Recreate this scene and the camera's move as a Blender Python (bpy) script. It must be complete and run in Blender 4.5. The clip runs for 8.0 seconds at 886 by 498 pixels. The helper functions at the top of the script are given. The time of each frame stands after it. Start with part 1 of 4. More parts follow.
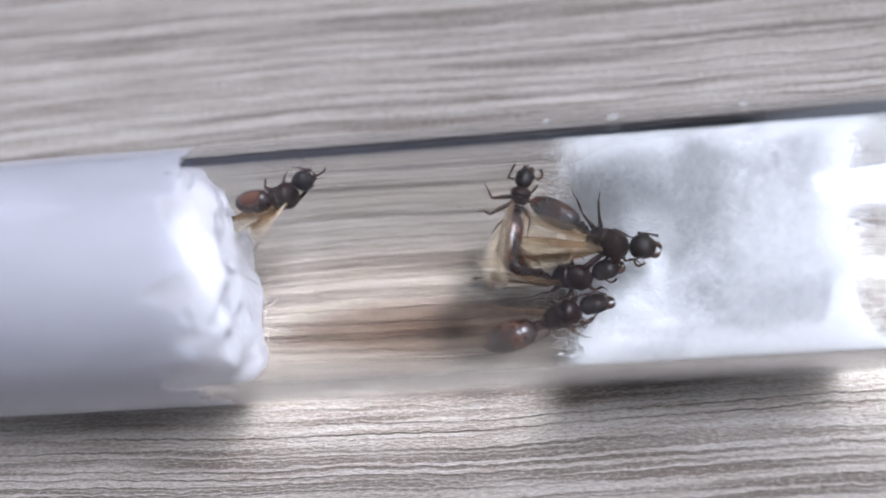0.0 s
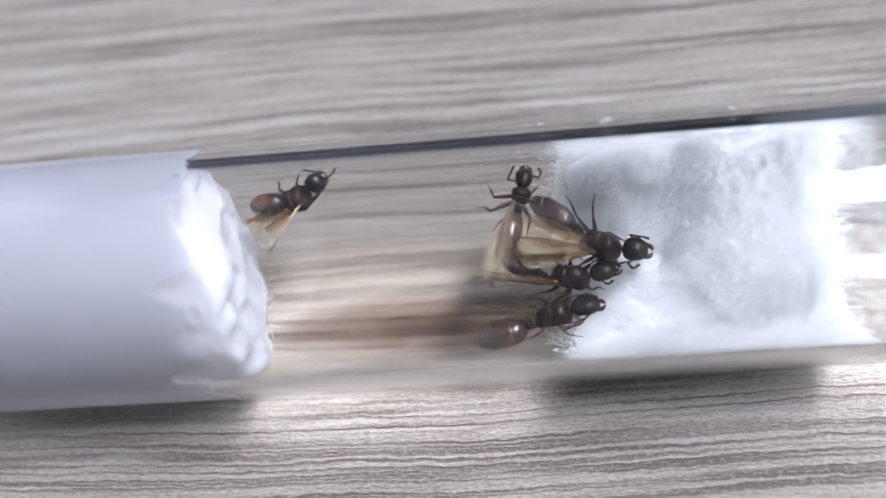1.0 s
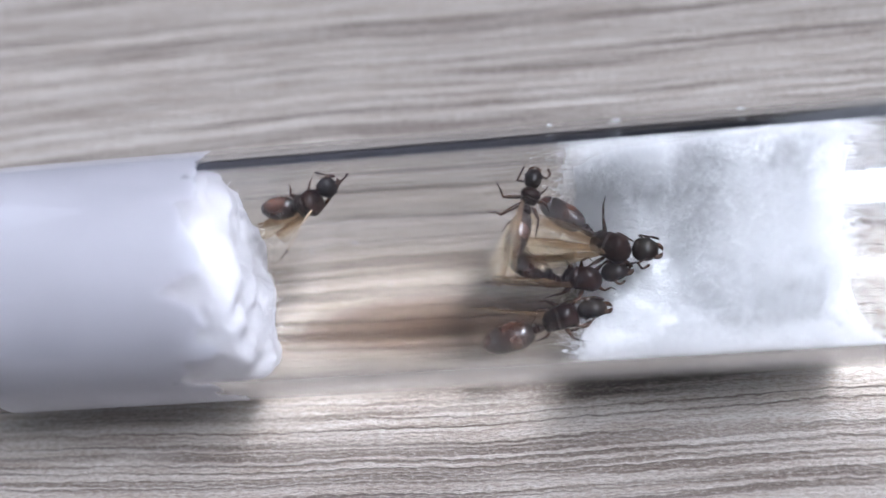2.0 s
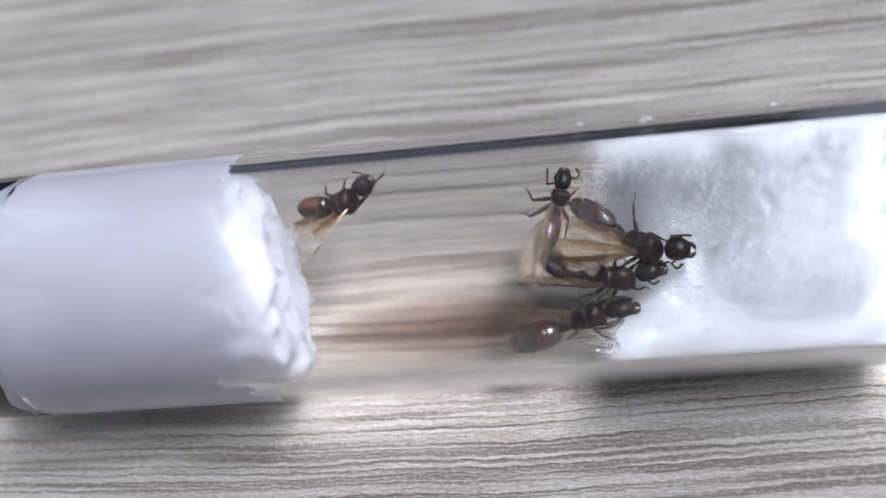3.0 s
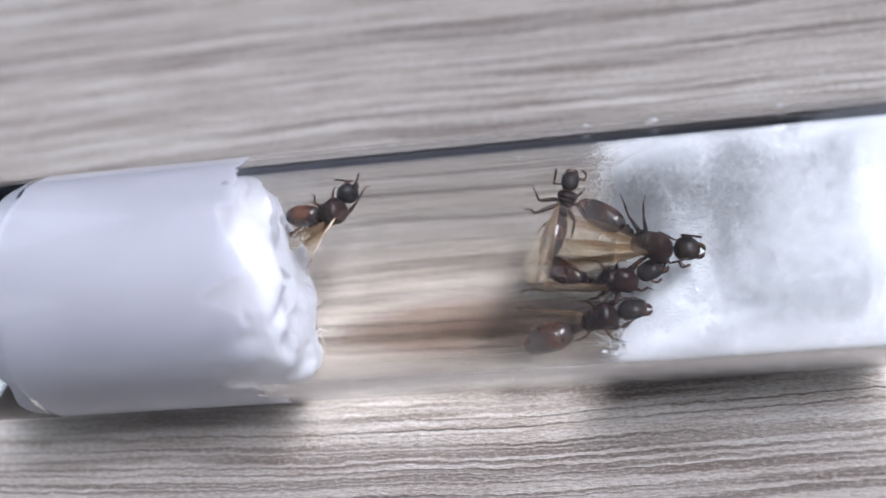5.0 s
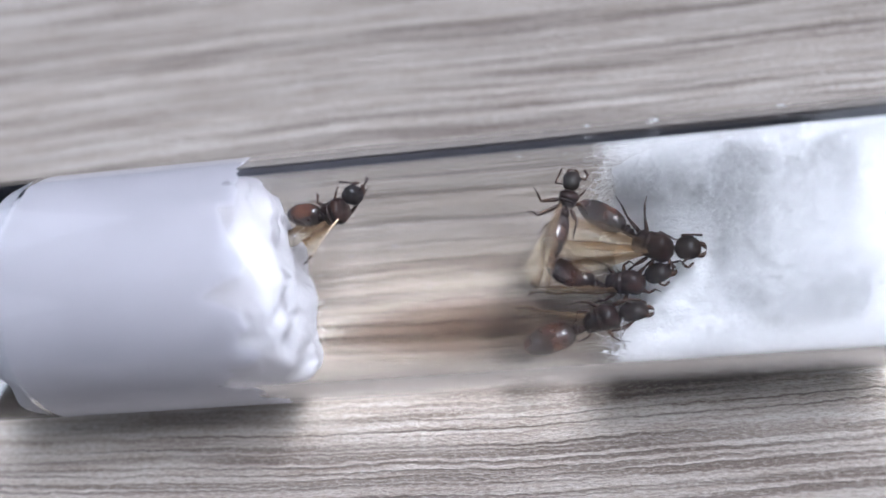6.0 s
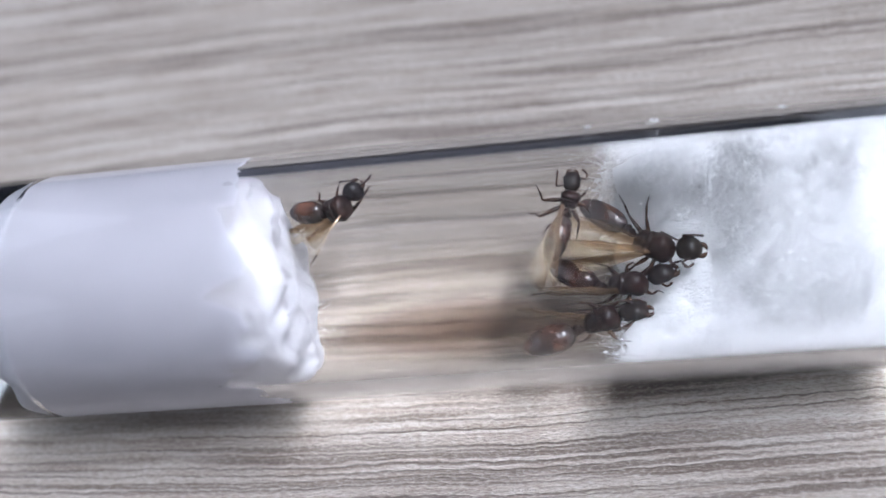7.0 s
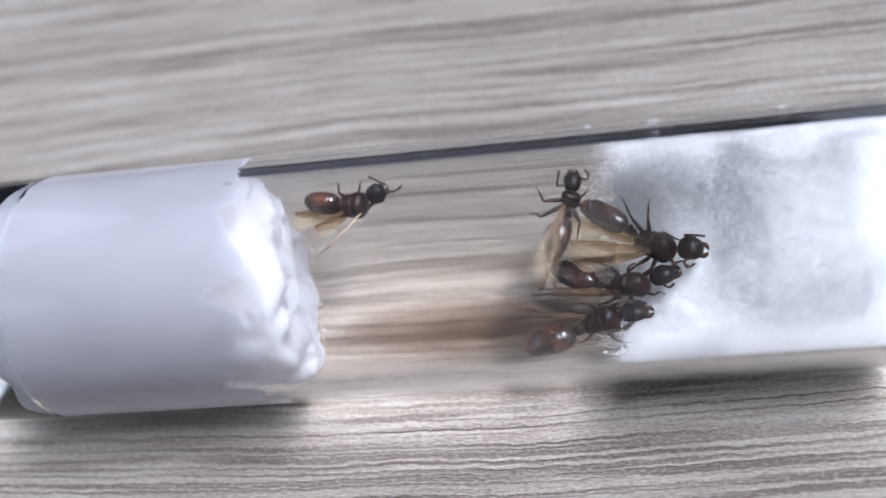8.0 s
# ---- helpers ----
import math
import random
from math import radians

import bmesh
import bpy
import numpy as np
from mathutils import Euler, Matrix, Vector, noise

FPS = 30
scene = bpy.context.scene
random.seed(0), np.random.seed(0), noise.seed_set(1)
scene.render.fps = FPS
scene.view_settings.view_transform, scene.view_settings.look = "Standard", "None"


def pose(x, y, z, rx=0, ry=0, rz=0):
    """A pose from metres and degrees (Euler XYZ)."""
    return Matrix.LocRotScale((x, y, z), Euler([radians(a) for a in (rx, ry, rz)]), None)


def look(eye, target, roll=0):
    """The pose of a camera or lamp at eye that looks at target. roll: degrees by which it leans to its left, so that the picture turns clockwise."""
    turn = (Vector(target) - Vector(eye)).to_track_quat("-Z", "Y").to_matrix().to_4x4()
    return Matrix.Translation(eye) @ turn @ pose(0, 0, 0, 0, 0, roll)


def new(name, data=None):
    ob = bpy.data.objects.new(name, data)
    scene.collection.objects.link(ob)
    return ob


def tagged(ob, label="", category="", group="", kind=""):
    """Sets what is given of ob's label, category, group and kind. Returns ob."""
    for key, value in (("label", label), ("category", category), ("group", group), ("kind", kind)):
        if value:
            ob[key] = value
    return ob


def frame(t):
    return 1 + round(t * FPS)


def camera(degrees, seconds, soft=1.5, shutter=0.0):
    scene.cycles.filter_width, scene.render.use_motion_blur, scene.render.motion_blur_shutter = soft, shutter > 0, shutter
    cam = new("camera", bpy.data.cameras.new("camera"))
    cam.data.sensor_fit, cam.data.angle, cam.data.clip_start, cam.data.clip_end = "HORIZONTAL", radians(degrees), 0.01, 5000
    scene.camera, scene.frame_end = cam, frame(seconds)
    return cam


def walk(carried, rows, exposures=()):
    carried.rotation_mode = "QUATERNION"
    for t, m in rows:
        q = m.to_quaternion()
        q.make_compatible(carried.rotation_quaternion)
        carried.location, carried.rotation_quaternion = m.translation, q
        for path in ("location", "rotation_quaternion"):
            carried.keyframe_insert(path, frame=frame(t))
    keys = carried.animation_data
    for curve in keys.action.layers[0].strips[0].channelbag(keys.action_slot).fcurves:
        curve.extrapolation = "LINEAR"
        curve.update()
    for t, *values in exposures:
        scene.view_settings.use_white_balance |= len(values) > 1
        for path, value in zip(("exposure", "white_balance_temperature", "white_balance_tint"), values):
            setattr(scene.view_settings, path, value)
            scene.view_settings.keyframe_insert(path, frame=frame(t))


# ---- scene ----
MM = 0.001

# ---------------------------------------------------------------- camera
cam = camera(50, 8.0, soft=1.6)
walk(cam, [
    (0, pose(0.00805, -0.02427, 0.06007, 25.426, 6.164, -1.333)),
    (0.5, pose(0.00819, -0.02498, 0.06155, 25.382, 6.103, -1.387)),
    (1, pose(0.00821, -0.02506, 0.06171, 25.367, 6.100, -1.407)),
    (1.5, pose(0.00821, -0.02507, 0.06173, 25.408, 6.072, -1.336)),
    (3, pose(0.00821, -0.02514, 0.06187, 25.517, 8.582, -0.958)),
    (3.5, pose(0.00822, -0.02515, 0.06190, 25.534, 8.773, -0.902)),
    (4, pose(0.00823, -0.02516, 0.06192, 25.540, 8.874, -0.922)),
    (4.5, pose(0.00823, -0.02518, 0.06195, 25.613, 8.931, -0.867)),
    (6, pose(0.00824, -0.02520, 0.06200, 25.644, 9.031, -0.858)),
    (6.5, pose(0.00824, -0.02519, 0.06199, 25.657, 9.021, -0.838)),
    (7, pose(0.00824, -0.02521, 0.06203, 25.669, 9.044, -0.810)),
    (7.5, pose(0.00824, -0.02521, 0.06203, 25.669, 9.044, -0.810)),
    (8, pose(0.00824, -0.02523, 0.06207, 25.680, 9.040, -0.780)),
], exposures=[(0, 0.0, 6500, 10), (8, 0.0, 6500, 10)])
cam.data.dof.use_dof, cam.data.dof.focus_distance, cam.data.dof.aperture_fstop = True, 0.0615, 15.0

# ---------------------------------------------------------------- world, window light and added fill light
world = bpy.data.worlds.new("sky")
scene.world = world
world.use_nodes = True
sky = world.node_tree.nodes.new("ShaderNodeTexSky")
sky.sky_type, sky.sun_disc = "NISHITA", False
sky.sun_elevation, sky.sun_rotation = radians(40), radians(70)
world.node_tree.links.new(sky.outputs[0], world.node_tree.nodes["Background"].inputs[0])
world.node_tree.nodes["Background"].inputs[1].default_value = 0.08

WIN = dict(x=0.50, y=0.30, z=1.22, wide=0.60, high=0.66)      # window centre and clear size
lamp_data = bpy.data.lights.new("window_light", "AREA")
lamp_data.shape, lamp_data.size, lamp_data.size_y = "RECTANGLE", WIN["high"], WIN["wide"]
lamp_data.energy, lamp_data.color = 135.0, (0.73, 0.81, 1.0)
window_light = new("window_light", lamp_data)
window_light.matrix_world = look((WIN["x"] + 0.02, WIN["y"], WIN["z"]), (WIN["x"] - 1, WIN["y"], WIN["z"]))

FILL_WIN = dict(x=-1.3, y=-0.1, z=0.85, wide=1.2, high=1.2)       # second window in the far wall, unseen, added for fill light
# fill lamp added to lift the sides turned from the east window
dim_data = bpy.data.lights.new("fill_light_west", "AREA")
dim_data.shape, dim_data.size, dim_data.size_y = "RECTANGLE", FILL_WIN["high"], FILL_WIN["wide"]
dim_data.energy, dim_data.color = 6.0, (0.77, 0.84, 1.0)
fill_light_west = new("fill_light_west", dim_data)
fill_light_west.matrix_world = look((FILL_WIN["x"] - 0.16, FILL_WIN["y"], FILL_WIN["z"]), (FILL_WIN["x"] + 1, FILL_WIN["y"], FILL_WIN["z"]))


# ---------------------------------------------------------------- mesh helpers
def part(name, bm, material, parent=None, label="", smooth=True):
    """Links a bmesh as one mesh object, under a thing or under a part."""
    me = bpy.data.meshes.new(name)
    bm.to_mesh(me)
    bm.free()
    if smooth:
        for poly in me.polygons:
            poly.use_smooth = True
    me.materials.append(material)
    ob = new(name, me)
    ob.parent = parent
    return tagged(ob, label)


def thing(name, m, label, category, group="", kind=""):
    ob = new(name)
    ob.empty_display_size = 0.002
    ob.matrix_world = m
    return tagged(ob, label, category, group, kind)


def ring_skin(bm, rings, closed_ends=True):
    """Skins a list of rings of points; every ring has the same count."""
    rows = [[bm.verts.new(p) for p in ring] for ring in rings]
    n = len(rows[0])
    for a, b in zip(rows, rows[1:]):
        for i in range(n):
            bm.faces.new((a[i], a[(i + 1) % n], b[(i + 1) % n], b[i]))
    if closed_ends:
        bm.faces.new(list(reversed(rows[0])))
        bm.faces.new(rows[-1])
    return rows


def smooth_profile(points, steps):
    """Catmull-Rom through rows of equal length."""
    pts = [np.array(p, float) for p in points]
    pts = [2 * pts[0] - pts[1]] + pts + [2 * pts[-1] - pts[-2]]
    out = []
    for i in range(1, len(pts) - 2):
        p0, p1, p2, p3 = pts[i - 1:i + 3]
        for k in range(steps):
            s = k / steps
            out.append(0.5 * (2 * p1 + (p2 - p0) * s + (2 * p0 - 5 * p1 + 4 * p2 - p3) * s * s + (3 * p1 - p0 - 3 * p2 + p3) * s ** 3))
    out.append(pts[-2])
    return out


def body_loft(bm, sections, steps=4, sides=20, rough=0.0, seed=0.0):
    """Sections (x, half width, half height, z) in mm along x, skinned smoothly."""
    rings = []
    for x, w, h, z in smooth_profile(sections, steps):
        x, z, w, h = float(x), float(z), float(max(w, 0.004)), float(max(h, 0.004))
        ring = []
        for k in range(sides):
            a = 2 * math.pi * k / sides
            p = Vector((x, w * math.cos(a), z + h * math.sin(a)))
            if rough:
                p += Vector((0, math.cos(a), math.sin(a))) * rough * noise.noise(p * 2.3 + Vector((seed, 0, 0)))
            ring.append(p * MM)
        rings.append(ring)
    ring_skin(bm, rings)


def tube(bm, points, radii, sides=8, steps=3):
    """A round tube in mm through points, with a radius at each."""
    rows = smooth_profile([(*p, r) for p, r in zip(points, radii)], steps)
    rings = []
    side = None
    for i, row in enumerate(rows):
        p = Vector(row[:3])
        a, b = Vector(rows[max(i - 1, 0)][:3]), Vector(rows[min(i + 1, len(rows) - 1)][:3])
        d = (b - a).normalized()
        if side is None:
            side = d.orthogonal().normalized()
        side = (side - d * side.dot(d)).normalized()
        up = d.cross(side)
        r = float(max(row[3], 0.006))
        rings.append([(p + r * (math.cos(2 * math.pi * k / sides) * side + math.sin(2 * math.pi * k / sides) * up)) * MM for k in range(sides)])
    ring_skin(bm, rings)


def box(bm, x0, x1, y0, y1, z0, z1):
    vs = [bm.verts.new((x, y, z)) for x in (x0, x1) for y in (y0, y1) for z in (z0, z1)]
    for f in ((0, 1, 3, 2), (4, 6, 7, 5), (0, 4, 5, 1), (2, 3, 7, 6), (0, 2, 6, 4), (1, 5, 7, 3)):
        bm.faces.new([vs[i] for i in f])


# ---------------------------------------------------------------- materials
class Nodes:
    """Short hand for one node material."""
    def __init__(self, name):
        self.mat = bpy.data.materials.new(name)
        self.mat.use_nodes = True
        self.t = self.mat.node_tree
        self.bsdf = self.t.nodes["Principled BSDF"]
        self.out = self.t.nodes["Material Output"]

    def n(self, kind, **inputs):
        node = self.t.nodes.new(kind)
        for key, value in inputs.items():
            self.put(node, key, value)
        return node

    def put(self, node, key, value):
        socket = node.inputs[int(key[1:])] if key[0] == "i" and key[1:].isdigit() else node.inputs[key.replace("_", " ")]
        if hasattr(value, "links") or hasattr(value, "is_linked"):
            self.t.links.new(value, socket)
        else:
            socket.default_value = value

    def coords(self, scale, space="Object", turn=0.0):
        tc = self.t.nodes.new("ShaderNodeTexCoord")
        mp = self.t.nodes.new("ShaderNodeMapping")
        mp.inputs["Scale"].default_value = scale
        mp.inputs["Rotation"].default_value = (0, 0, turn)
        self.t.links.new(tc.outputs[space], mp.inputs["Vector"])
        return mp.outputs[0]

    def noise(self, vector, scale=1.0, detail=3.0, rough=0.5, distort=0.0):
        nd = self.n("ShaderNodeTexNoise", Vector=vector, Scale=scale, Detail=detail, Roughness=rough, Distortion=distort)
        return nd.outputs["Fac"]

    def ramp(self, fac, stops):
        nd = self.n("ShaderNodeValToRGB", Fac=fac)
        els = nd.color_ramp.elements
        while len(els) < len(stops):
            els.new(0.5)
        for el, (pos, col) in zip(els, stops):
            el.position = pos
            el.color = (*col, 1) if len(col) == 3 else col
        return nd.outputs["Color"]

    def grey(self, fac, a, b, lo=0.0, hi=1.0):
        nd = self.n("ShaderNodeMapRange", Value=fac)
        for key, value in (("From Min", a), ("From Max", b), ("To Min", lo), ("To Max", hi)):
            nd.inputs[key].default_value = value
        return nd.outputs["Result"]

    def mix(self, fac, a, b, blend="MIX"):
        nd = self.t.nodes.new("ShaderNodeMix")
        nd.data_type, nd.blend_type = "RGBA", blend
        for sock, value in ((nd.inputs[0], fac), (nd.inputs[6], a), (nd.inputs[7], b)):
            if hasattr(value, "is_linked"):
                self.t.links.new(value, sock)
            else:
                sock.default_value = (*value, 1) if isinstance(value, tuple) and len(value) == 3 else value
        return nd.outputs[2]

    def math(self, op, a, b=0.0):
        nd = self.t.nodes.new("ShaderNodeMath")
        nd.operation = op
        for sock, value in ((nd.inputs[0], a), (nd.inputs[1], b)):
            if hasattr(value, "is_linked"):
                self.t.links.new(value, sock)
            else:
                sock.default_value = value
        return nd.outputs[0]

    def bump(self, height, distance, strength=1.0):
        nd = self.n("ShaderNodeBump", Height=height, Distance=distance, Strength=strength)
        return nd.outputs[0]

    def set(self, **inputs):
        for key, value in inputs.items():
            self.put(self.bsdf, key, value)
        return self


def wood_material():
    k = Nodes("oak_laminate")
    warp = k.noise(k.coords((18, 30, 1)), 1.0, 2.0)
    tc = k.t.nodes.new("ShaderNodeTexCoord")
    sep = k.n("ShaderNodeSeparateXYZ", Vector=tc.outputs["Object"])
    y = k.math("ADD", sep.outputs[1], k.math("MULTIPLY", k.grey(warp, 0, 1, -1, 1), 0.0022))
    ragged = k.noise(k.coords((700, 1100, 1)), 1.0, 2.0)
    y = k.math("ADD", y, k.math("MULTIPLY", k.grey(ragged, 0, 1, -1, 1), 0.00022))
    xy = k.n("ShaderNodeCombineXYZ", X=sep.outputs[0], Y=y)

    def grain(sx, sy, detail, rough):
        mp = k.t.nodes.new("ShaderNodeMapping")
        mp.inputs["Scale"].default_value = (sx, sy, 1)
        k.t.links.new(xy.outputs[0], mp.inputs["Vector"])
        return k.noise(mp.outputs[0], 1.0, detail, rough)

    broad = grain(5, 110, 3, 0.5)
    lines = grain(7, 900, 2, 0.5)
    lines_b = grain(14, 2100, 2, 0.5)
    fine = grain(120, 2600, 4, 0.65)
    speck = k.noise(k.coords((2400, 7200, 3000)), 1.0, 3, 0.65)
    ridge = k.math("ABSOLUTE", k.math("SUBTRACT", lines, 0.5))
    ridge_b = k.math("ABSOLUTE", k.math("SUBTRACT", lines_b, 0.5))
    thin = k.grey(ridge, 0.010, 0.045, 1.0, 0.0)
    thin_b = k.grey(ridge_b, 0.004, 0.035, 1.0, 0.0)
    gaps = k.grey(grain(60, 420, 2, 0.5), 0.32, 0.55, 0.25, 1.0)
    base = k.ramp(broad, [(0.28, (0.301, 0.257, 0.216)), (0.48, (0.347, 0.301, 0.255)), (0.72, (0.393, 0.352, 0.308))])
    col = k.mix(k.grey(fine, 0.43, 0.66, 0.0, 0.75), base, (0.175, 0.130, 0.096))
    col = k.mix(k.math("MULTIPLY", thin, k.math("MULTIPLY", gaps, 0.85)), col, (0.073, 0.049, 0.035))
    col = k.mix(k.math("MULTIPLY", thin_b, k.math("MULTIPLY", gaps, 0.55)), col, (0.126, 0.091, 0.070))
    col = k.mix(k.grey(speck, 0.49, 0.78, 0.0, 0.65), col, (0.462, 0.413, 0.353))
    col = k.mix(k.grey(speck, 0.50, 0.26, 0.0, 0.70), col, (0.132, 0.097, 0.073))
    relief = k.math("ADD", k.math("MULTIPLY", thin, -0.4), k.math("ADD", k.math("MULTIPLY", fine, 0.6), k.math("MULTIPLY", speck, 0.8)))
    k.set(Base_Color=col, Roughness=k.grey(fine, 0.2, 0.8, 0.42, 0.58), Normal=k.bump(relief, 0.00042, 0.9))
    return k.mat


def glass_material():
    k = Nodes("tube_glass")
    k.set(Base_Color=(0.985, 0.992, 0.99, 1), Roughness=0.0, IOR=1.5, Transmission_Weight=1.0)
    return k.mat


def water_material():
    k = Nodes("clear_water")
    k.set(Base_Color=(0.93, 0.96, 0.97, 1), Roughness=0.0, IOR=1.33, Transmission_Weight=1.0)
    return k.mat


def cotton_material(name, wet):
    k = Nodes(name)
    big = k.noise(k.coords((120, 260, 260)), 1.0, 3, 0.55)
    fibre = k.noise(k.coords((700, 2600, 2600)), 1.0, 4, 0.65, 1.6)
    cross = k.noise(k.coords((2600, 700, 900)), 1.0, 3, 0.65, 1.2)
    if wet:
        col = k.ramp(big, [(0.3, (0.30, 0.287, 0.295)), (0.7, (0.36, 0.345, 0.354))])
        tc = k.t.nodes.new("ShaderNodeTexCoord")
        sep = k.n("ShaderNodeSeparateXYZ", Vector=tc.outputs["Object"])
        tip = k.math("ADD", k.math("MULTIPLY", sep.outputs[0], 1000.0), k.grey(k.noise(k.coords((260, 420, 420)), 1.0, 4, 0.6), 0.25, 0.75, -1.3, 1.3))
        tip = k.grey(tip, -12.0, -9.6, 0.0, 1.0)
        col = k.mix(tip, col, (0.45, 0.44, 0.45))
        relief = k.math("ADD", k.math("MULTIPLY", big, 0.7), k.math("MULTIPLY", fibre, 0.14))
        k.set(Base_Color=col, Roughness=0.5, Normal=k.bump(relief, 0.0005, 0.5), Coat_Weight=0.4, Coat_Roughness=0.28)
        glow = k.n("ShaderNodeBsdfTranslucent", Color=k.ramp(big, [(0.3, (0.60, 0.575, 0.59)), (0.7, (0.68, 0.655, 0.67))]))
        ms = k.n("ShaderNodeMixShader", Fac=k.grey(tip, 0.0, 1.0, 0.5, 0.3))
        k.t.links.new(k.bsdf.outputs[0], ms.inputs[1])
        k.t.links.new(glow.outputs[0], ms.inputs[2])
        k.t.links.new(ms.outputs[0], k.out.inputs[0])
    else:
        col = k.ramp(big, [(0.28, (0.90, 0.90, 0.905)), (0.6, (0.97, 0.97, 0.97))])
        relief = k.math("ADD", big, k.math("ADD", k.math("MULTIPLY", fibre, 0.9), k.math("MULTIPLY", cross, 0.35)))
        k.set(Base_Color=col, Roughness=0.6, Normal=k.bump(relief, 0.0007, 0.8), Subsurface_Weight=0.7, Subsurface_Scale=0.002, Subsurface_Radius=(1.0, 1.0, 1.0), Sheen_Weight=0.3, Sheen_Roughness=0.4)
        glow = k.n("ShaderNodeBsdfTranslucent", Color=(0.95, 0.95, 0.955, 1), Normal=k.bump(relief, 0.0011, 0.6))
        ms = k.n("ShaderNodeMixShader", Fac=0.3)
        k.t.links.new(k.bsdf.outputs[0], ms.inputs[1])
        k.t.links.new(glow.outputs[0], ms.inputs[2])
        k.t.links.new(ms.outputs[0], k.out.inputs[0])
    return k.mat


def fibre_material():
    k = Nodes("cotton_fibre")
    v = k.noise(k.coords((300, 300, 300)), 1.0, 2)
    col = k.ramp(v, [(0.3, (0.94, 0.94, 0.945)), (0.7, (0.985, 0.985, 0.985))])
    k.set(Base_Color=col, Roughness=0.2, Specular_IOR_Level=0.8)
    through_light = k.n("ShaderNodeBsdfTranslucent", Color=col)
    ms = k.n("ShaderNodeMixShader", Fac=0.5)
    k.t.links.new(k.bsdf.outputs[0], ms.inputs[1])
    k.t.links.new(through_light.outputs[0], ms.inputs[2])
    k.t.links.new(ms.outputs[0], k.out.inputs[0])
    return k.mat


def chitin_material(name, dark, light, rough):
    k = Nodes(name)
    patch = k.noise(k.coords((900, 900, 900)), 1.0, 3, 0.5)
    pit = k.noise(k.coords((9000, 9000, 9000)), 1.0, 2, 0.5)
    groove = k.noise(k.coords((2200, 5200, 5200)), 1.0, 3, 0.6)
    k.set(Base_Color=k.ramp(patch, [(0.35, dark), (0.72, light)]), Roughness=k.grey(pit, 0.3, 0.7, rough - 0.08, rough + 0.12),
          Normal=k.bump(k.math("ADD", groove, k.math("MULTIPLY", pit, 0.4)), 0.00006, 0.45), Coat_Weight=0.25, Coat_IOR=1.5, Coat_Roughness=0.22, Specular_IOR_Level=0.05)
    return k.mat


def gaster_material():
    k = Nodes("banded_chitin")
    tc = k.t.nodes.new("ShaderNodeTexCoord")
    sep = k.n("ShaderNodeSeparateXYZ", Vector=tc.outputs["Object"])
    wob = k.noise(k.coords((700, 700, 700)), 1.0, 2)
    along = k.math("ADD", k.math("MULTIPLY", sep.outputs[0], 1000.0), k.grey(wob, 0, 1, -0.15, 0.15))
    saw = k.math("FRACT", k.math("MULTIPLY", along, 0.43))
    blotch = k.noise(k.coords((420, 420, 420)), 1.0, 3, 0.55)
    ring = k.math("MULTIPLY", k.grey(saw, 0.10, 0.50, 0.0, 1.0), k.grey(saw, 0.98, 0.60, 0.0, 1.0))
    glow = k.math("MULTIPLY", ring, k.grey(blotch, 0.34, 0.62, 0.15, 1.0))
    col = k.mix(glow, (0.007, 0.003, 0.0025), (0.058, 0.0165, 0.0065))
    pit = k.noise(k.coords((9000, 9000, 9000)), 1.0, 2)
    dull = k.noise(k.coords((1500, 1500, 1500)), 1.0, 3)
    k.set(Base_Color=col, Roughness=k.grey(dull, 0.3, 0.7, 0.18, 0.42), Normal=k.bump(pit, 0.00002, 0.05), Coat_Weight=1.0, Coat_IOR=1.6, Coat_Roughness=0.19, Specular_IOR_Level=0.1)
    return k.mat


def wing_material():
    k = Nodes("wing_membrane")
    v = k.noise(k.coords((300, 1500, 500)), 1.0, 4, 0.6)
    tc = k.t.nodes.new("ShaderNodeTexCoord")
    sep = k.n("ShaderNodeSeparateXYZ", Vector=tc.outputs["Object"])
    fold = k.math("ADD", k.math("MULTIPLY", k.math("ABSOLUTE", sep.outputs[1]), 1000.0), k.grey(v, 0.25, 0.75, -0.35, 0.35))
    edge = k.grey(fold, 0.0, 0.55, 1.0, 0.0)
    pale = k.ramp(v, [(0.3, (0.87, 0.815, 0.73)), (0.7, (0.97, 0.95, 0.92))])
    clear = k.n("ShaderNodeBsdfTransparent", Color=k.mix(edge, pale, (0.72, 0.59, 0.45)))
    k.set(Base_Color=k.mix(edge, (0.62, 0.54, 0.42), (0.34, 0.23, 0.13)), Roughness=0.16, Normal=k.bump(v, 0.0005, 0.9))
    ms = k.n("ShaderNodeMixShader", Fac=k.grey(v, 0.3, 0.75, 0.12, 0.04))
    k.t.links.new(clear.outputs[0], ms.inputs[1])
    k.t.links.new(k.bsdf.outputs[0], ms.inputs[2])
    k.t.links.new(ms.outputs[0], k.out.inputs[0])
    return k.mat


